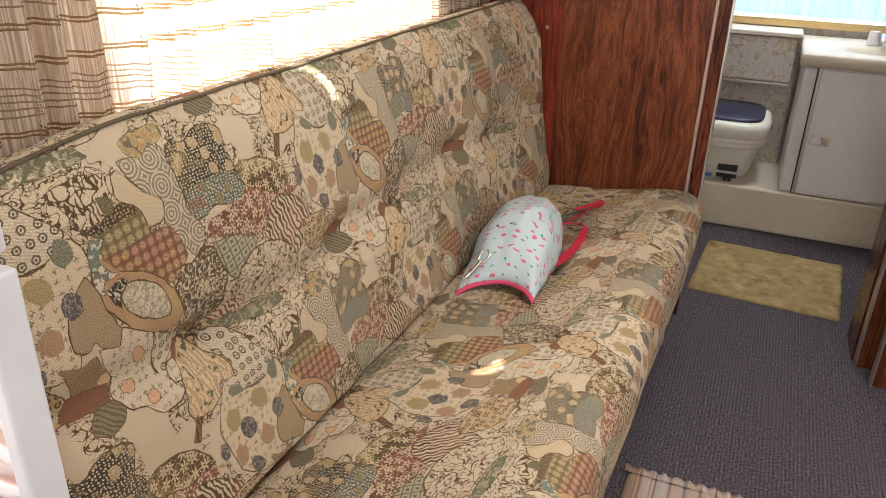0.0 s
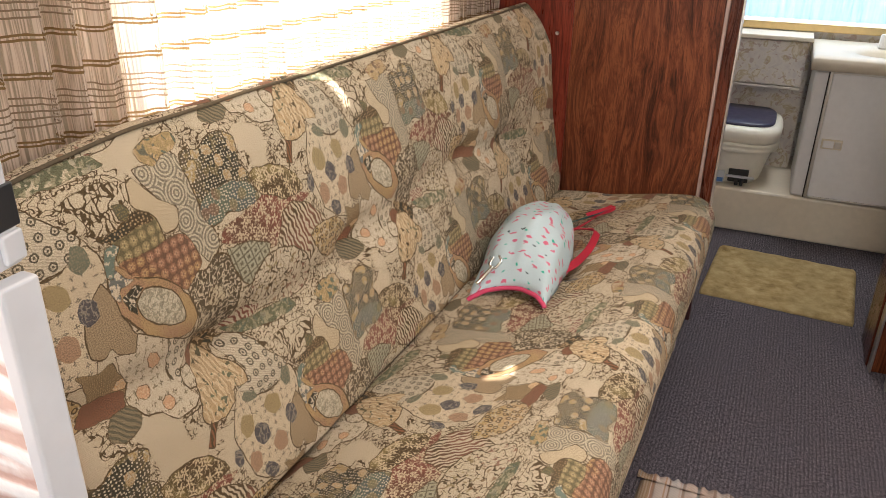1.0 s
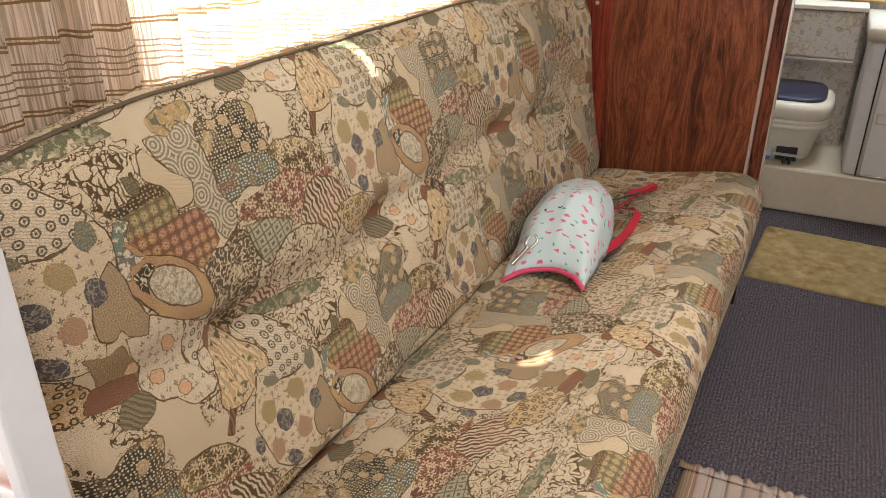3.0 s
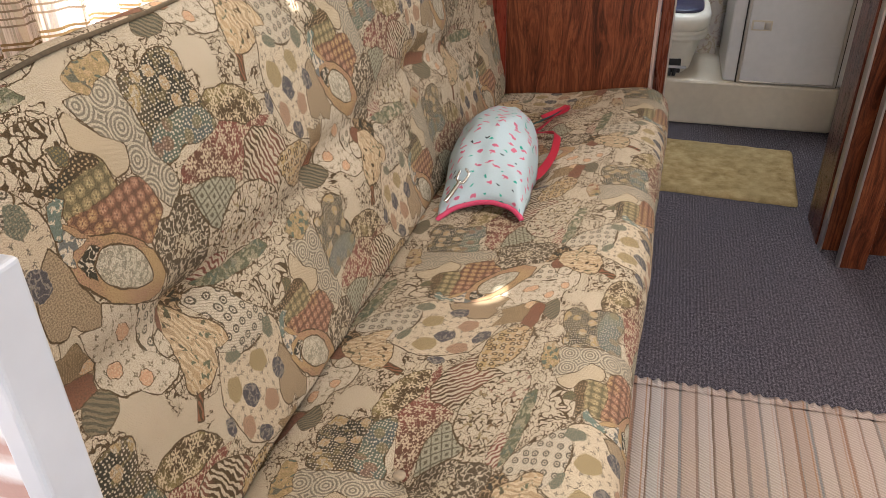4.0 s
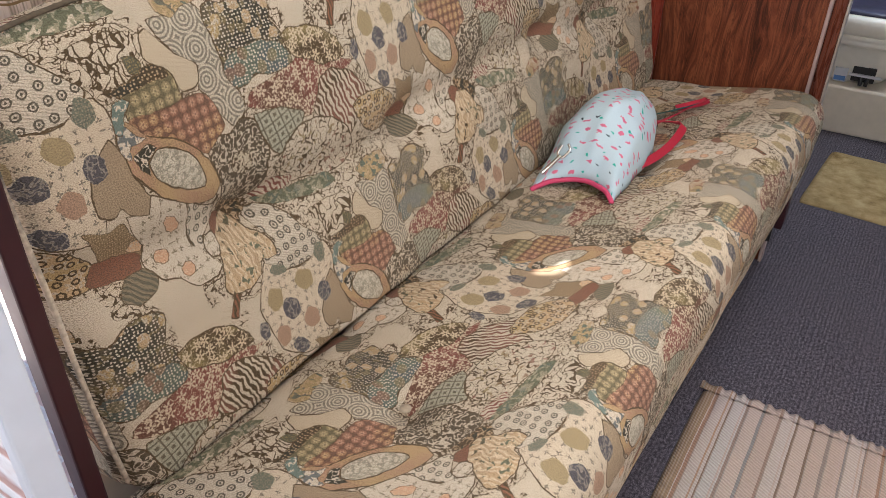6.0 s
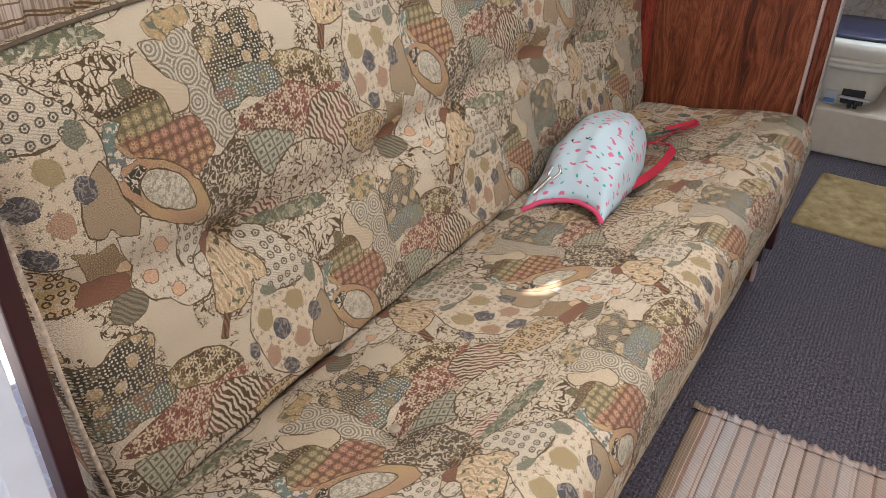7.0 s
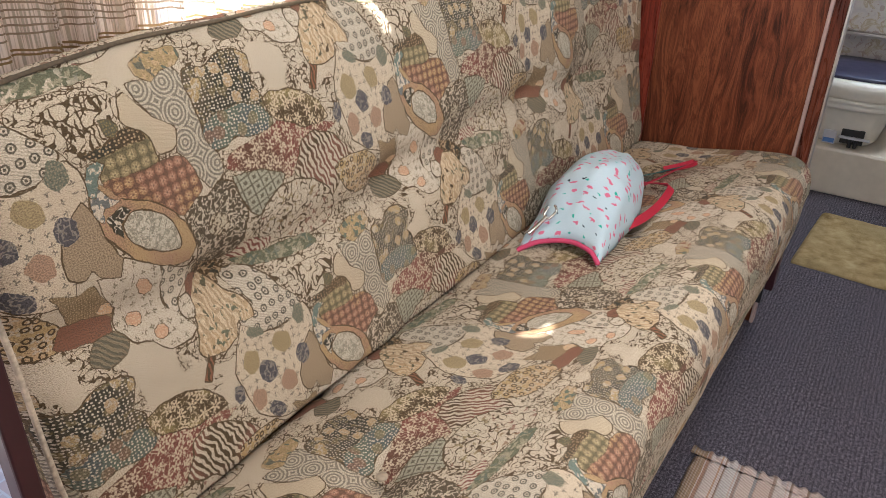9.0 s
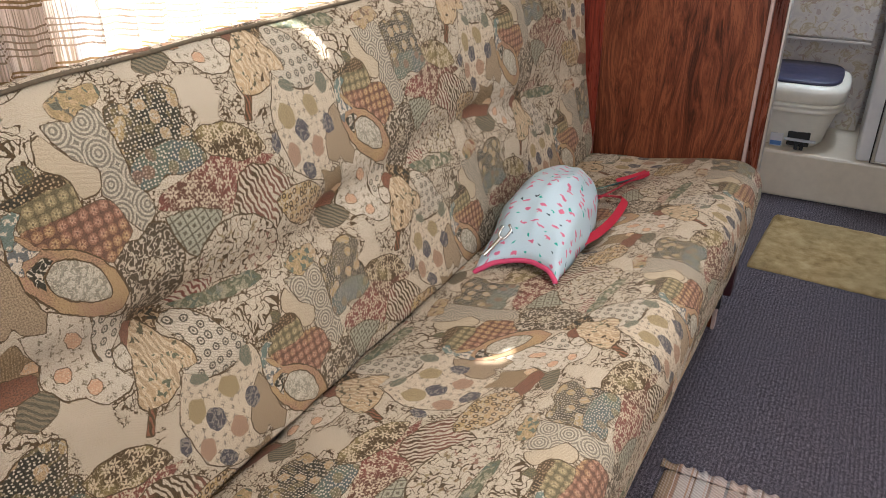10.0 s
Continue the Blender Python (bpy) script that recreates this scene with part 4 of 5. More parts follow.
tagged(mesh_object("screw", bm, STEEL), "small round steel screw head in the stile", "screw")

# boards on the far side of the passage
structure("wall_passage", box(0.285, RIGHT, 2.40, 2.43, 0, TOP, 0.002), PANEL, "mahogany veneer partition beside the passage", "partition")
structure("door_jamb_inner", box(0.272, 0.295, 2.43, 2.62, 0, TOP, 0.004), JAMB, "dark red inner door jamb", "trim")
structure("trim_passage", box(0.278, 0.285, 2.385, 2.43, 0, TOP, 0.002), STEEL, "thin metal edging on the partition", "trim")
structure("door_post", box(0.324, 0.395, 2.295, 2.325, 0, TOP, 0.003), PANEL, "narrow mahogany post standing on the carpet", "post")
structure("trim_post", box(0.317, 0.324, 2.29, 2.33, 0, TOP, 0.002), STEEL, "pale metal edging on the wooden post", "trim")

# ---- sofa ----
TUFTS, SEAT_TUFTS = (0.70, 1.08, 1.62, 2.08), (0.695, 1.60)


def cushion(name, outline, y0, y1, parent, mat, v_at, v_of, round_end, swell, label, droop=0.0, rows=190, taper=0.0, round_far=None):
    """An upholstered bolster: an outline in x and z swept along y, with rounded ends and a swelling surface."""
    line = [Vector((p.x, 0, p.z)) for p in spline([(x, 0, z) for x, z in outline], 9)]
    mid = sum(line, Vector()) / len(line)
    arc = [0.0]
    for a, b in zip(line, line[1:]):
        arc.append(arc[-1] + (b - a).length)
    near = min(range(len(line)), key=lambda i: v_at(line[i]))
    out = []
    for i in range(len(line)):
        way = (line[min(i + 1, len(line) - 1)] - line[max(i - 1, 0)]).normalized()
        n = Vector((way.z, 0, -way.x))
        out.append(n if n.dot(line[i] - mid) > 0 else -n)
    bm = bmesh.new()
    uvl = bm.loops.layers.uv.new("UVMap")
    coords = {}
    grid = []
    for j in range(rows + 1):
        y = y0 + (y1 - y0) * j / rows
        edge, turn = min((y - y0, round_end), (y1 - y, round_far or round_end))
        sink = turn * (1 - math.sqrt(max(0, 1 - (1 - min(1, edge / turn)) ** 2)))
        ring = []
        for i, p in enumerate(line):
            q = p + out[i] * (swell(y, p.x, p.z) - sink)
            q.z -= droop * max(0, 1 - (y - y0) / 0.26) ** 1.5 * max(0, (p.z - 0.8) / 0.27)
            q.x -= taper * (y1 - y) * min(1.0, max(0.0, (p.x + 0.45) / 0.15))
            v = bm.verts.new((q.x, y, q.z))
            coords[v] = (y - 0.603, v_of * (arc[i] - arc[near]))
            ring.append(v)
        grid.append(ring)
    for a, b in zip(grid, grid[1:]):
        for i in range(len(line) - 1):
            bm.faces.new((a[i], a[i + 1], b[i + 1], b[i]))
    caps = [bm.faces.new(grid[0][::-1]), bm.faces.new(grid[-1])]
    for f in bm.faces:
        for l in f.loops:
            l[uvl].uv = coords[l.vert]
    for f in caps:
        for l in f.loops:
            l[uvl].uv = (l.vert.co.x * 1.2 + 0.4, l.vert.co.z + 0.1)
    return part(name, bm, mat, parent, label, True)


def dent(d, wide):
    return math.exp(-(d / wide) ** 2)


def back_swell(y, x, z):
    if x < -0.87 or z < 0.5:
        return 0.0
    fade = min(1.0, max(0.0, (1.05 - z) / 0.10))
    s = 0.010 * noise.noise((y * 3.1, z * 3.3, 4.0)) + 0.004 * noise.noise((y * 11, z * 12, 1.0))
    valley = 0.765 + 0.018 * math.sin(y * 5.5)
    s += 0.012 - 0.026 * dent(z - valley, 0.04) * min(1.0, max(0.0, (2.25 - y) / 0.35))
    for k in TUFTS:
        if y > 2.0:
            break
        r = math.hypot((y - k), (z - valley) * 1.1)
        s -= 0.026 * dent(r, 0.042) + 0.004 * dent(y - k, 0.05)
        for w in (-1, 1):
            s -= 0.006 * dent((z - valley) - w * 0.55 * (y - k), 0.010) * dent(y - k, 0.13)
    return s * fade + 0.016 * fade * min(1.0, max(0.0, (y - 1.85) / 0.3))


def seat_swell(y, x, z):
    if z < 0.45:
        return 0.004 * noise.noise((y * 6, x * 8, z * 8))
    s = 0.007 * noise.noise((y * 3.3, x * 3.6, 9.0)) + 0.003 * noise.noise((y * 12, x * 12, 2.0)) + 0.006
    for k in SEAT_TUFTS:
        s -= 0.020 * dent(math.hypot(y - k - 0.03, x + 0.56), 0.045)
        s -= 0.008 * dent(y - k - 0.03 - (-0.56 - x) * 0.55, 0.022) * (1 if x < -0.54 else dent(x + 0.54, 0.08))
    s -= 0.006 * dent(x + 0.56, 0.05)
    return s


sofa = empty("sofa", (-0.6, 1.33, 0), "long fold-down sofa upholstered in patterned beige tapestry", "sofa")
BACK_END, FAR_END = 0.417, 2.256
cushion("backrest", [(-0.84, 0.462), (-0.79, 0.470), (-0.760, 0.492), (-0.754, 0.535), (-0.771, 0.62), (-0.79, 0.74), (-0.804, 0.86), (-0.816, 0.94), (-0.826, 0.99),
                     (-0.841, 1.028), (-0.857, 1.054), (-0.875, 1.066), (-0.895, 1.060), (-0.912, 1.04), (-0.918, 0.90), (-0.90, 0.60)],
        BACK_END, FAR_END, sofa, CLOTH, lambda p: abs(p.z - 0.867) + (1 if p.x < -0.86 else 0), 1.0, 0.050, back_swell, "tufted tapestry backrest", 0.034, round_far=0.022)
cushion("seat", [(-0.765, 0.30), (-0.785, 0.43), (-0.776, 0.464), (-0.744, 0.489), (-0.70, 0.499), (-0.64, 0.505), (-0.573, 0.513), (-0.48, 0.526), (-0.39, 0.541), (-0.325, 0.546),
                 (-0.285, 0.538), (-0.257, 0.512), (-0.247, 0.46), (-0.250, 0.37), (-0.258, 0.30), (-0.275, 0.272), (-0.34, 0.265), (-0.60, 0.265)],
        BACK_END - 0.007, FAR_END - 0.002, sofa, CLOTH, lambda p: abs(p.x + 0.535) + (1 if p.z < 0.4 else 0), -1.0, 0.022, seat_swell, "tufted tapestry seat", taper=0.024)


def piping(name, x, z, y0, y1, label):
    pts = [(x + 0.002 * noise.noise((k, 0, 3)), y0 + (y1 - y0) * k / 24, z + 0.003 * noise.noise((k * 0.7, 5, 0)) - 0.034 * max(0, 1 - (y0 - 0.405 + (y1 - y0) * k / 24) / 0.26) ** 1.5) for k in range(25)]
    part(name, tube(pts, 0.0028, 8, 4), CORD, sofa, label, True)


SEAM = plain("seam_cord", (0.50, 0.41, 0.30), 0.85, vary=0.55, grain=160, relief=0.6)
BUTTON = plain("button_cloth", (0.36, 0.28, 0.19), 0.85, vary=0.2, grain=200)
CORD = plain("cord_cloth", (0.13, 0.095, 0.055), 0.85, vary=0.3, grain=220, relief=0.6)
piping("piping", -0.862, 1.064, 0.44, 2.21, "corded seam along the top of the backrest")
part("piping", tube([(-0.764, 0.420, 0.52), (-0.784, 0.418, 0.62), (-0.797, 0.419, 0.70), (-0.806, 0.420, 0.77), (-0.816, 0.418, 0.86), (-0.830, 0.420, 0.94), (-0.846, 0.432, 1.01)], 0.0036, 8, 6), SEAM, sofa, "pale corded seam down the end of the backrest", True)


def button(x, y, z, tilt):
    bm = bmesh.new()
    bmesh.ops.create_uvsphere(bm, u_segments=14, v_segments=8, radius=0.009, matrix=pose(x, y, z, 0, tilt, 0) @ Matrix.Diagonal((1, 1, 0.5, 1)))
    part("button", bm, BUTTON, sofa, "cloth-covered button", True)


for k in SEAT_TUFTS:
    button(-0.560, k + 0.03, 0.500, -6)
for side in (2.15,):
    part("leg", box(-0.300, -0.285, side, side + 0.02, 0.13, 0.275, 0.002), BLACK, sofa, "thin black metal leg")
part("base", box(-0.93, -0.42, 0.43, 2.22, 0.0, 0.27, 0.004), MAROON, sofa, "dark wooden base under the seat")

# end board of the sofa, by the doorway
tagged(mesh_object("sofa_end_board", box(-0.806, -0.777, 0.375, 0.399, 0.0, 0.95, 0.003), MAROON), "dark maroon board standing at the sofa end", "board")

# ---- window and curtains behind the sofa ----
w1 = structure("window_1", box(-1.028, -1.018, 0.81, 1.84, 0.95, 0.975, 0.002), WHITE, "side window behind the sofa", "window")
for nm, b in (("window_frame", (-1.03, -1.0, 0.81, 0.835, 0.975, 1.55)), ("window_frame", (-1.03, -1.0, 1.815, 1.84, 0.975, 1.55)), ("window_frame", (-1.03, -1.0, 0.835, 1.815, 1.525, 1.55))):
    part(nm, box(*b, 0.002), WHITE, w1)


def glass():
    m = bpy.data.materials.new("window_glass")
    m.use_nodes = True
    b = m.node_tree.nodes["Principled BSDF"]
    b.inputs["Transmission Weight"].default_value, b.inputs["Roughness"].default_value, b.inputs["IOR"].default_value = 1.0, 0.0, 1.45
    return m


GLASS = glass()


def pane(b, parent):
    ob = part("pane", box(*b), GLASS, parent, "clear glass pane")
    ob.visible_shadow = False
    return ob


pane((-1.020, -1.016, 0.835, 1.815, 0.975, 1.525), w1)


def curtain(y0, y1, z0, z1, x, pitch, depth, mat, label, axis="y", steps=24):
    """A hanging cloth with soft folds."""
    bm = bmesh.new()
    uvl = bm.loops.layers.uv.new("UVMap")
    n, m, along, coords, grid = int((y1 - y0) / 0.005), steps, 0.0, {}, []
    last = None
    for i in range(n + 1):
        y = y0 + (y1 - y0) * i / n
        ph = 2 * math.pi * (y + 0.018 * noise.noise((y * 9, 1, 2))) / pitch
        col = []
        for j in range(m + 1):
            z = z0 + (z1 - z0) * j / m
            a = depth * (1 + 0.4 * noise.noise((y * 6, z * 2, 3)))
            w = x + a * (math.sin(ph) + 0.35 * math.sin(2.3 * ph + 3 * z)) + 0.004 * noise.noise((y * 20, z * 5, 7))
            v = bm.verts.new((w, y, z) if axis == "y" else (y, w, z))
            col.append(v)
        if last:
            along += (col[m // 2].co - last[m // 2].co).length
        for j, v in enumerate(col):
            coords[v] = (along, z0 + (z1 - z0) * j / m)
        grid.append(col)
        last = col
    for i in range(n):
        for j in range(m):
            f = bm.faces.new((grid[i][j], grid[i + 1][j], grid[i + 1][j + 1], grid[i][j + 1]))
            for l in f.loops:
                l[uvl].uv = coords[l.vert]
    return tagged(mesh_object("curtain", bm, mat, True), label, "curtain")


curtain(0.47, 2.20, 0.90, 1.62, -0.954, 0.060, 0.015, CURTAIN, "open-weave beige curtain with gold bands")
rail = empty("curtain_rail", (-0.965, 1.33, 1.62), "white curtain rail above the side window", "curtain rail")
part("rail", box(-0.985, -0.945, 0.45, 2.22, 1.622, 1.645, 0.004), WHITE, rail)

# ---- doorway: white door edge with latch ----
door = empty("entry_door", (-0.545, 0.255, 0.0), "white painted door standing open, edge-on", "door")


def door_slab(x0, x1, z0, z1, y0=0.257, y1=0.270, lean=0.008, bevel=0.0025):
    """A slab whose narrow side leans back a little."""
    bm = box(x0, x1, y0, y1, z0, z1, bevel, 3)
    for v in bm.verts:
        v.co.x -= lean * (v.co.y - y0) / (y1 - y0)
    return bm


part("door_edge", box(-0.5400, -0.5265, 0.234, 0.260, 0.0, 1.116, 0.0025, 3), WHITE, door)
part("door_panel", box(-0.8070, -0.5410, 0.238, 0.248, 0.03, 1.10, 0.002), MOTTLED, door, "pale panel with a painted pink and white reflection")
part("lock_block", door_slab(-0.5920, -0.5400, 1.118, 1.186, 0.245, 0.266, 0.004, 0.003), WHITE, door)
part("latch_plate", door_slab(-0.5525, -0.5375, 1.121, 1.140, 0.250, 0.267, 0.004, 0.002), WHITE, door)
part("latch", door_slab(-0.5495, -0.5385, 1.142, 1.168, 0.250, 0.2675, 0.004, 0.001), BLACK, door, "dark latch slot")
part("latch", door_slab(-0.5810, -0.5650, 1.128, 1.150, 0.243, 0.247, 0.0, 0.001), BLACK, door, "dark latch slot")

# ---- floor textiles ----


def soft_sheet(name, centre, turn, wide, long, thick, mat, label, category, scallop=0.0, cells=44, ribs=0.0):
    bm = bmesh.new()
    m = pose(*centre, 0, 0, turn)
    top = []
    for i in range(cells + 1):
        row = []
        for j in range(cells + 1):
            s, r = i / cells - 0.5, j / cells - 0.5
            edge = min(0.5 - abs(s), 0.5 - abs(r)) * min(wide, long)
            z = thick * (0.35 + 0.65 * min(1, edge / 0.012)) + 0.002 * noise.noise((s * 9, r * 9, 2)) + ribs * abs(math.sin(math.pi * (s + 0.5) * wide / RIB)) ** 0.5
            wob = 0.004 * noise.noise((s * 13, r * 13, 8)) + (scallop * math.sin(s * wide * 130) if j in (0, cells) else 0)
            corner = 0.012 * max(0, (abs(s) - 0.47) / 0.03) * max(0, (abs(r) - 0.46) / 0.04)
            row.append(bm.verts.new(m @ Vector((s * wide * (1 - corner), r * long * (1 - corner) + wob, z))))
        top.append(row)
    low = [[bm.verts.new((v.co.x, v.co.y, 0.0005)) for v in row] for row in top]
    for i in range(cells):
        for j in range(cells):
            bm.faces.new((top[i][j], top[i + 1][j], top[i + 1][j + 1], top[i][j + 1]))
    rim = [(i, 0) for i in range(cells)] + [(cells, j) for j in range(cells)] + [(i, cells) for i in range(cells, 0, -1)] + [(0, j) for j in range(cells, 0, -1)]
    for (a, b), (c, d) in zip(rim, rim[1:] + rim[:1]):
        bm.faces.new((top[a][b], top[c][d], low[c][d], low[a][b]))
    return tagged(mesh_object(name, bm, mat, True), label, category)


soft_sheet("bath_mat", (0.002, 2.955, 0), -3.6, 0.53, 0.50, 0.016, MATPILE, "worn mustard-yellow bath mat on the carpet", "bath mat")
rug = soft_sheet("rag_rug", (0.10, 0.92, 0), 0.3, 0.77, 1.34, 0.006, RAG, "striped pink and brown rag rug on the carpet", "rug", 0.0, 150, 0.005)


def fringe():
    """The short pleated hem along the far end of the rug."""
    bm = bmesh.new()
    m, n, last = pose(0.10, 0.92, 0, 0, 0, 0.3), 300, None
    for k in range(n + 1):
        x = -0.392 + 0.784 * k / n
        pleat = 0.004 * math.sin(x * 210 + 3 * noise.noise((x * 30, 0, 0)))
        reach = 0.030 + 0.005 * noise.noise((x * 60, 4, 0))
        cols = [bm.verts.new(m @ Vector((x, 0.664 + reach * f, z))) for f, z in ((0, 0.010), (0.5, 0.011 + pleat), (1, 0.006 + pleat * 0.9))]
        if last:
            bm.faces.new((last[0], cols[0], cols[1], last[1])), bm.faces.new((last[1], cols[1], cols[2], last[2]))
        last = cols
    ob = part("fringe", bm, RAG, rug, "pleated hem", True)
    thick = ob.modifiers.new("thickness", "SOLIDIFY")
    thick.thickness = 0.0015


fringe()

# ---- bathroom ----
structure("floor_bathroom", box(-0.98, 0.46, 3.44, FRONT, 0.0, 0.20, 0.012), CREAM, "cream moulded bathroom floor with a raised step", "step")
structure("wall_bath_paper", box(-0.98, -0.028, 3.87, 3.90, 0.20, 0.80), PAPER, "floral papered wall behind the toilet", "wall")
structure("wall_bath_box", box(-0.60, -0.045, 3.79, 3.868, 0.602, 0.80, 0.008), PAPER, "padded floral papered box above the toilet", "wall")
structure("trim_box", box(-0.60, -0.050, 3.784, 3.80, 0.588, 0.599, 0.002), STEEL, "thin metal trim under the papered box", "trim")
vanity = empty("vanity_cabinet", (0.22, 3.65, 0.20), "pale bathroom vanity cabinet with a laminate door", "cabinet")
part("body", box(-0.012, 0.50, 3.455, 3.87, 0.20, 0.74, 0.014, 3), DOORGREY, vanity)
vdoor = part("door", box(0.056, 0.425, 3.440, 3.454, 0.212, 0.735, 0.003), DOORGREY, vanity, "flat pale laminate door")
for b in ((0.044, 0.056, 3.438, 3.455, 0.205, 0.742), (0.425, 0.437, 3.438, 3.455, 0.205, 0.742), (0.056, 0.425, 3.438, 3.455, 0.735, 0.743), (0.056, 0.425, 3.438, 3.455, 0.204, 0.212)):
    part("trim", box(*b, 0.002), STEEL, vdoor, "metal door edging")
# Dark slab behind the door paints the shade of the gap round it.
part("door_gap", box(0.039, 0.442, 3.4465, 3.4535, 0.2015, 0.7475, 0.001), CAVITYSHADE, vanity, "gap round the door, its shade put in as dark colour")
latch = part("latch", box(0.066, 0.146, 3.433, 3.441, 0.426, 0.468, 0.003), CREAM, vdoor, "small square push latch")
part("plate", box(0.073, 0.114, 3.430, 3.434, 0.432, 0.462, 0.002), DOORGREY, vdoor)
part("plate", box(0.117, 0.140, 3.430, 3.434, 0.433, 0.461, 0.002), STEEL, vdoor)


def counter():
    ob = empty("bathroom_counter", (0.22, 3.65, 0.75), "cream moulded vanity top with an oval basin", "countertop")
    bm = bmesh.new()
    cx, cy, rx, ry, n = 0.28, 3.63, 0.155, 0.115, 40
    x0, x1, y0, y1, z1 = -0.03, 0.54, 3.425, 3.975, 0.797
    rings = []
    for scale, z in ((None, 0.745), (None, z1 - 0.008), ("in", z1), (1.0, z1), (0.93, z1 - 0.012), (0.8, z1 - 0.05), (0.4, z1 - 0.085), (0.05, z1 - 0.09)):
        ring = []
        for k in range(n):
            a = 2 * math.pi * k / n
            c, s = math.cos(a), math.sin(a)
            if scale is None or scale == "in":
                f = 1 / max(abs(c), abs(s))
                x, y = (x0 + x1) / 2 + c * f * (x1 - x0) / 2, (y0 + y1) / 2 + s * f * (y1 - y0) / 2
                if scale == "in":
                    x, y = x + (0.008 if x < cx else -0.008), y + (0.008 if y < cy else -0.008)
            else:
                x, y = cx + rx * scale * c, cy + ry * scale * s
            ring.append((x, y, z))
        rings.append(ring)
    part("basin_top", loft(rings), CREAM, ob, "", True)
    part("lip", box(-0.025, 0.515, 3.432, 3.45, 0.743, 0.752, 0.002), STEEL, ob, "metal lip")
    part("ledge", box(-0.98, -0.031, 3.785, 3.975, 0.803, 0.822, 0.004), CREAM, ob, "narrow ledge over the papered box")
    return ob


counter()
tap = empty("basin_tap", (0.27, 3.79, 0.79), "clear plastic and chrome basin tap", "tap")
part("base", box(0.225, 0.325, 3.77, 3.81, 0.788, 0.802, 0.006), STEEL, tap)
bm = bmesh.new()
bmesh.ops.create_cone(bm, cap_ends=True, segments=12, radius1=0.026, radius2=0.020, depth=0.055, matrix=pose(0.245, 3.79, 0.83))
part("knob", bm, DOORGREY, tap, "clear faceted knob")
part("spout", tube([(0.275, 3.79, 0.80), (0.275, 3.78, 0.84), (0.275, 3.72, 0.84), (0.275, 3.69, 0.825)], 0.011), STEEL, tap, "", True)

w2 = structure("window_2", box(-0.47, 0.77, 3.975, 3.999, 0.826, 0.860, 0.003), BRASS, "bathroom window with a gold sill", "window")
for b in ((-0.45, -0.425, 4.0, 4.03, 0.835, 1.5), (0.725, 0.75, 4.0, 4.03, 0.835, 1.5), (-0.425, 0.725, 4.0, 4.03, 1.475, 1.5)):
    part("window_frame", box(*b, 0.002), WHITE, w2)
pane((-0.425, 0.725, 4.012, 4.016, 0.835, 1.475), w2)
cur = curtain(-0.46, 0.76, 0.878, 1.5, 3.968, 0.05, 0.008, SHEER, "pale blue sheer curtain with ruffled hem", "x")


def superbox(cx, cy, rx, ry, z, power=3.2, n=36):
    ring = []
    for k in range(n):
        a = 2 * math.pi * k / n
        c, s = math.cos(a), math.sin(a)
        ring.append((cx + rx * math.copysign(abs(c) ** (2 / power), c), cy + ry * math.copysign(abs(s) ** (2 / power), s), z))
    return ring


def toilet():
    ob = empty("portable_toilet", (-0.275, 3.66, 0.20), "cream portable toilet with a navy lid", "toilet")
    cx, cy = -0.280, 3.672
    part("tank", loft([superbox(cx, cy, a, b, z) for a, b, z in ((0.120, 0.155, 0.20), (0.135, 0.165, 0.215), (0.152, 0.190, 0.29), (0.172, 0.205, 0.360), (0.176, 0.210, 0.37))]), TOILET, ob, "", True)
    part("band", loft([superbox(cx, cy, a, b, z) for a, b, z in ((0.176, 0.212, 0.356), (0.190, 0.224, 0.362), (0.190, 0.224, 0.374), (0.184, 0.218, 0.379), (0.192, 0.226, 0.384), (0.192, 0.226, 0.394), (0.184, 0.216, 0.400))]), TOILET, ob, "", True)
    part("seat", loft([superbox(cx, cy, a, b, z, 3.6) for a, b, z in ((0.184, 0.216, 0.398), (0.192, 0.224, 0.41), (0.194, 0.226, 0.445), (0.188, 0.220, 0.462), (0.168, 0.200, 0.470), (0.14, 0.16, 0.471))]), TOILET, ob, "", True)
    part("lid", loft([superbox(cx, cy + 0.004, a, b, z, 4.0) for a, b, z in ((0.148, 0.178, 0.468), (0.160, 0.192, 0.472), (0.160, 0.192, 0.480), (0.153, 0.185, 0.485), (0.06, 0.07, 0.487))]), NAVY, ob, "navy blue lid", True)
    # Solid dark block: the recess has no depth, its shade is colour.
    rec = part("valve_recess", box(-0.275, -0.190, 3.482, 3.50, 0.215, 0.275, 0.004), CAVITYSHADE, ob, "valve recess, its shade put in as dark colour")
    part("handle", box(-0.285, -0.165, 3.462, 3.484, 0.240, 0.248, 0.003), WHITE, ob, "white slide handle")
    part("valve", tube([(-0.235, 3.47, 0.205), (-0.235, 3.474, 0.235), (-0.215, 3.474, 0.236), (-0.215, 3.47, 0.205)], 0.008), BLACK, ob, "black valve lever", True)
    part("sticker", box(-0.340, -0.290, 3.476, 3.484, 0.206, 0.262, 0.002), WHITE, ob, "white label")
    part("sticker", box(-0.336, -0.294, 3.4735, 3.4765, 0.212, 0.230, 0.001), LABEL, ob, "blue label")
    return ob


toilet()
structure("side_locker", box(0.462, 0.90, 2.75, 3.44, 0.0, 0.15, 0.01), DOORGREY, "low pale locker beside the bathroom step", "locker")
structure("wall_bath_side", box(0.56, 0.59, 2.63, 3.438, 0.15, TOP), WALLPAINT, "beige side wall of the bathroom", "wall")
structure("trim_bath_side", box(0.54, 0.558, 3.25, 3.28, 0.15, TOP, 0.003), BRASS, "gold upright trim in the bathroom", "trim")

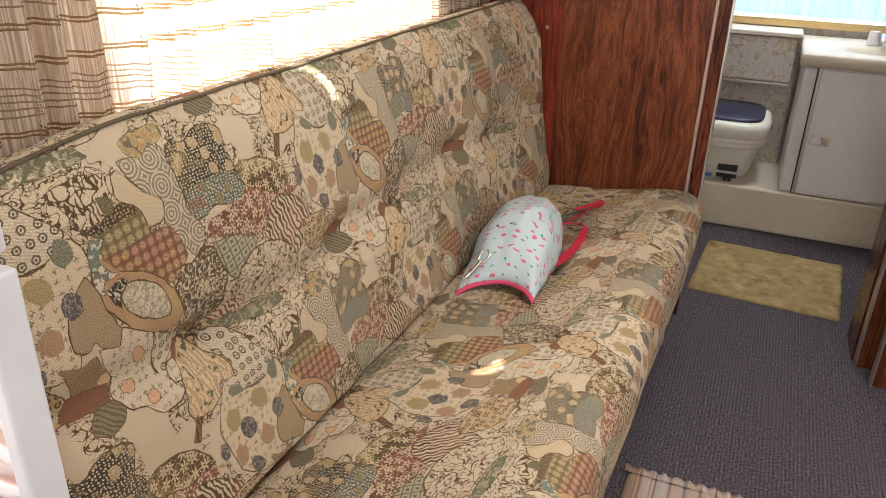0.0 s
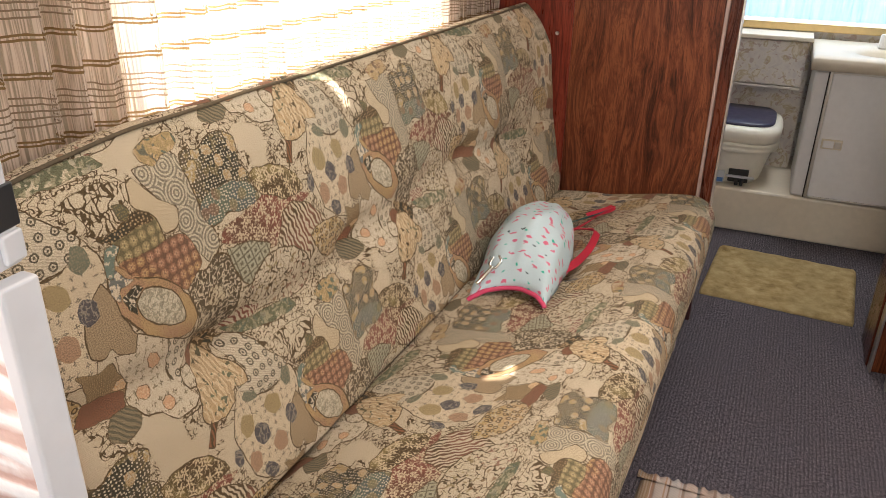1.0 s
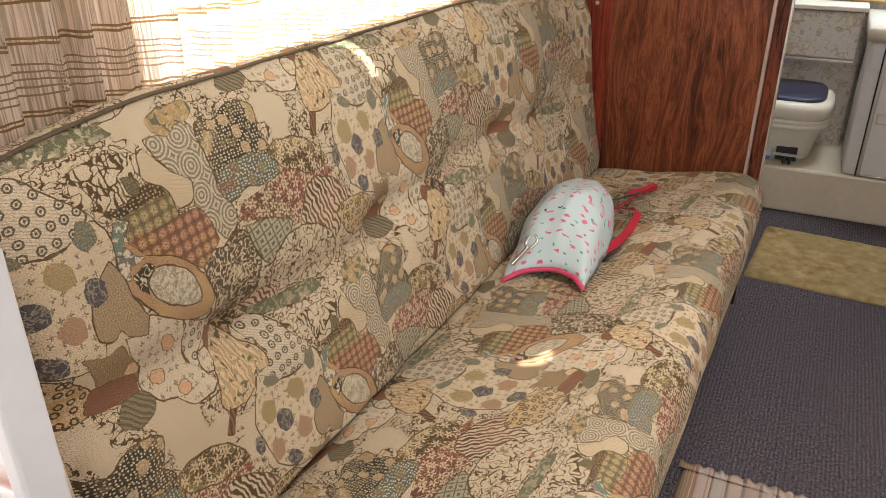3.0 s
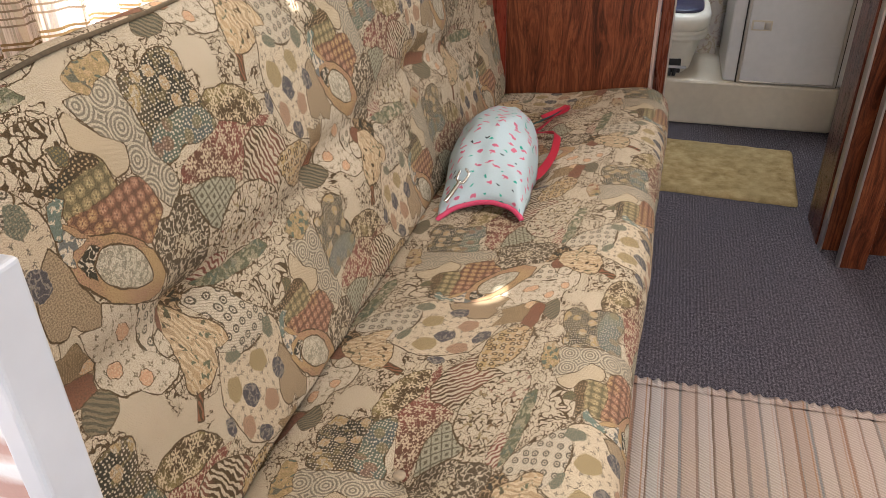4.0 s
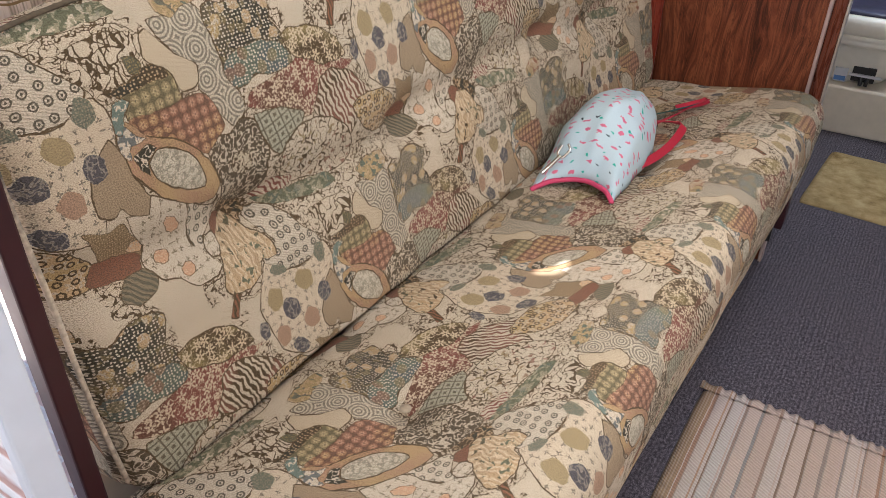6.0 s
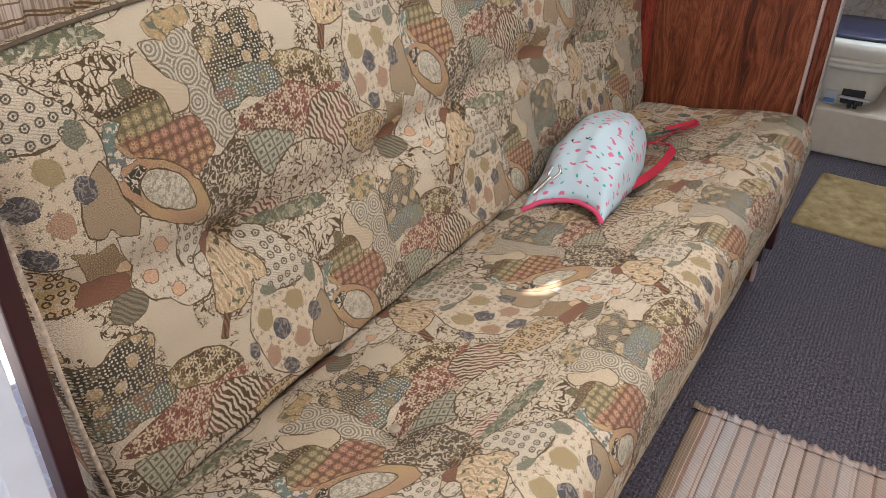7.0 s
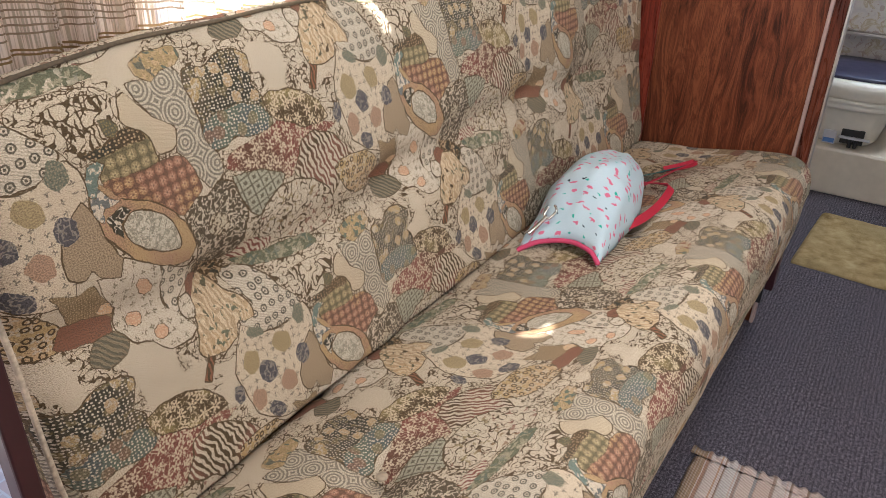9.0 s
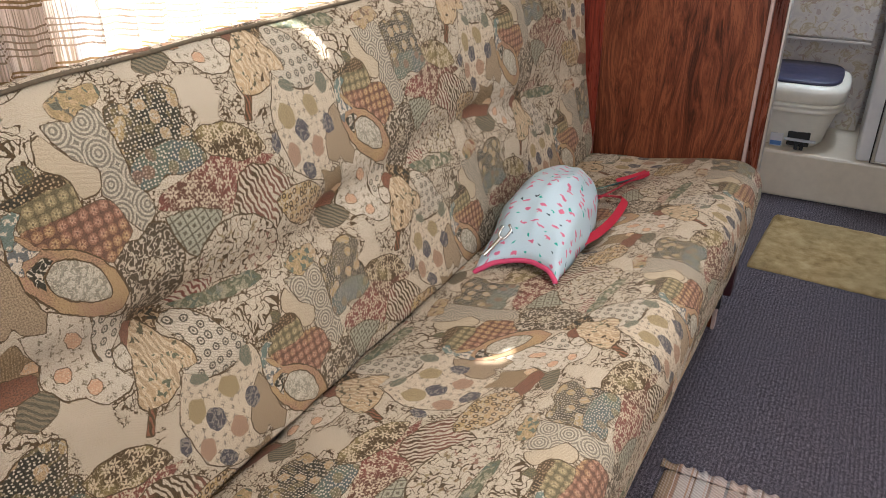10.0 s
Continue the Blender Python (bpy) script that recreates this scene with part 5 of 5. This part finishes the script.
# ---- things on the sofa ----


def seat_z(x):
    return 0.513 + (x + 0.573) * 0.125 + 0.006


def ribbon(name, pts, wide, mat, label, parent):
    """Flat webbing along a line, lying or standing."""
    line = spline(pts, 8)
    rings = []
    for i, p in enumerate(line):
        way = (line[min(i + 1, len(line) - 1)] - line[max(i - 1, 0)]).normalized()
        lean = 0.5 + 0.5 * math.sin(i * 0.35)
        side = way.cross(Vector((0, 0, 1))).normalized() * (0.5 + 0.4 * lean) + Vector((0, 0, 0.45))
        side = side.normalized() * wide / 2
        n = way.cross(side).normalized() * 0.0011
        rings.append([p + side + n, p + side - n, p - side - n, p - side + n])
    part(name, loft(rings), mat, parent, label)


leash = empty("dog_leash", (-0.55, 1.85, seat_z(-0.55)), "red webbing leash with a green end lying on the seat", "leash")


def on_seat(x, y, up=0.014):
    return (x, y, seat_z(x) + up)


ribbon("strap", [on_seat(-0.60, 1.79), on_seat(-0.565, 1.90), on_seat(-0.535, 2.00), on_seat(-0.517, 2.055), on_seat(-0.525, 2.03), on_seat(-0.57, 1.97)], 0.019, REDWEB, "red webbing", leash)
ribbon("strap", [on_seat(-0.60, 1.86), on_seat(-0.545, 1.865), on_seat(-0.517, 1.85), on_seat(-0.508, 1.78), on_seat(-0.508, 1.70), on_seat(-0.520, 1.62), on_seat(-0.545, 1.56)], 0.019, REDWEB, "red webbing", leash)
ribbon("strap", [on_seat(-0.63, 1.88), on_seat(-0.585, 1.935), on_seat(-0.555, 1.975), on_seat(-0.525, 2.03)], 0.017, GREENWEB, "dark green braided end", leash)


def coat():
    """A small empty garment lying in a soft heap."""
    ob = empty("pet_coat", (-0.60, 1.62, seat_z(-0.6)), "pale blue jersey coat with pink and green dashes and pink binding", "coat")
    bm = bmesh.new()
    uvl = bm.loops.layers.uv.new("UVMap")
    n, m, coords, rows = 30, 36, {}, []
    for j in range(m + 1):
        s = j / m
        y = 1.40 + 0.43 * s
        cx = -0.612 - 0.03 * s
        taper = math.sqrt(max(0.0, 1 - max(0, (s - 0.60) / 0.40) ** 2.4))
        wide = (0.088 + 0.010 * math.sin(3 * s)) * max(0.03, taper)
        high = (0.020 + 0.125 * min(1, s / 0.42) ** 0.7) * max(0.03, taper)
        row = []
        for i in range(n + 1):
            a = math.pi * i / n
            wr = 1 + 0.10 * noise.noise((math.cos(a) * 3, s * 5, 3)) + 0.012 * math.sin(a * 9 + s * 5)
            x = cx + wide * wr * math.cos(a) * (1.0 + 0.08 * math.sin(a))
            front = 0.050 * math.sin(a) ** 2 * max(0, 1 - s * 3)
            v = bm.verts.new((x, y + front, seat_z(x) + 0.002 + high * wr * math.sin(a) ** 0.8))
            coords[v] = (i / n * 0.32, s * 0.43)
            row.append(v)
        rows.append(row)
    for a, b in zip(rows, rows[1:]):
        for i in range(n):
            f = bm.faces.new((a[i], a[i + 1], b[i + 1], b[i]))
            for l in f.loops:
                l[uvl].uv = coords[l.vert]
    rim = [tuple(v.co) for v in rows[0]]
    body = part("jersey", bm, JERSEY, ob, "", True)
    thick = body.modifiers.new("thickness", "SOLIDIFY")
    thick.thickness, thick.offset = 0.003, -1
    part("binding", tube(rim[1:-1:2], 0.0055, 8, 4), PINK, ob, "pink binding", True)
    return ob


coat()
snap = empty("snap_hook", (-0.665, 1.41, seat_z(-0.665)), "small chrome snap hook on the coat", "snap hook")
part("hook", tube([(-0.655, 1.47, 0.60), (-0.647, 1.46, 0.592), (-0.657, 1.447, 0.578), (-0.670, 1.452, 0.582), (-0.666, 1.465, 0.597)], 0.0032), CHROME, snap, "", True)
part("shank", tube([(-0.662, 1.450, 0.580), (-0.676, 1.430, 0.560), (-0.688, 1.418, 0.545)], 0.0045), CHROME, snap, "", True)
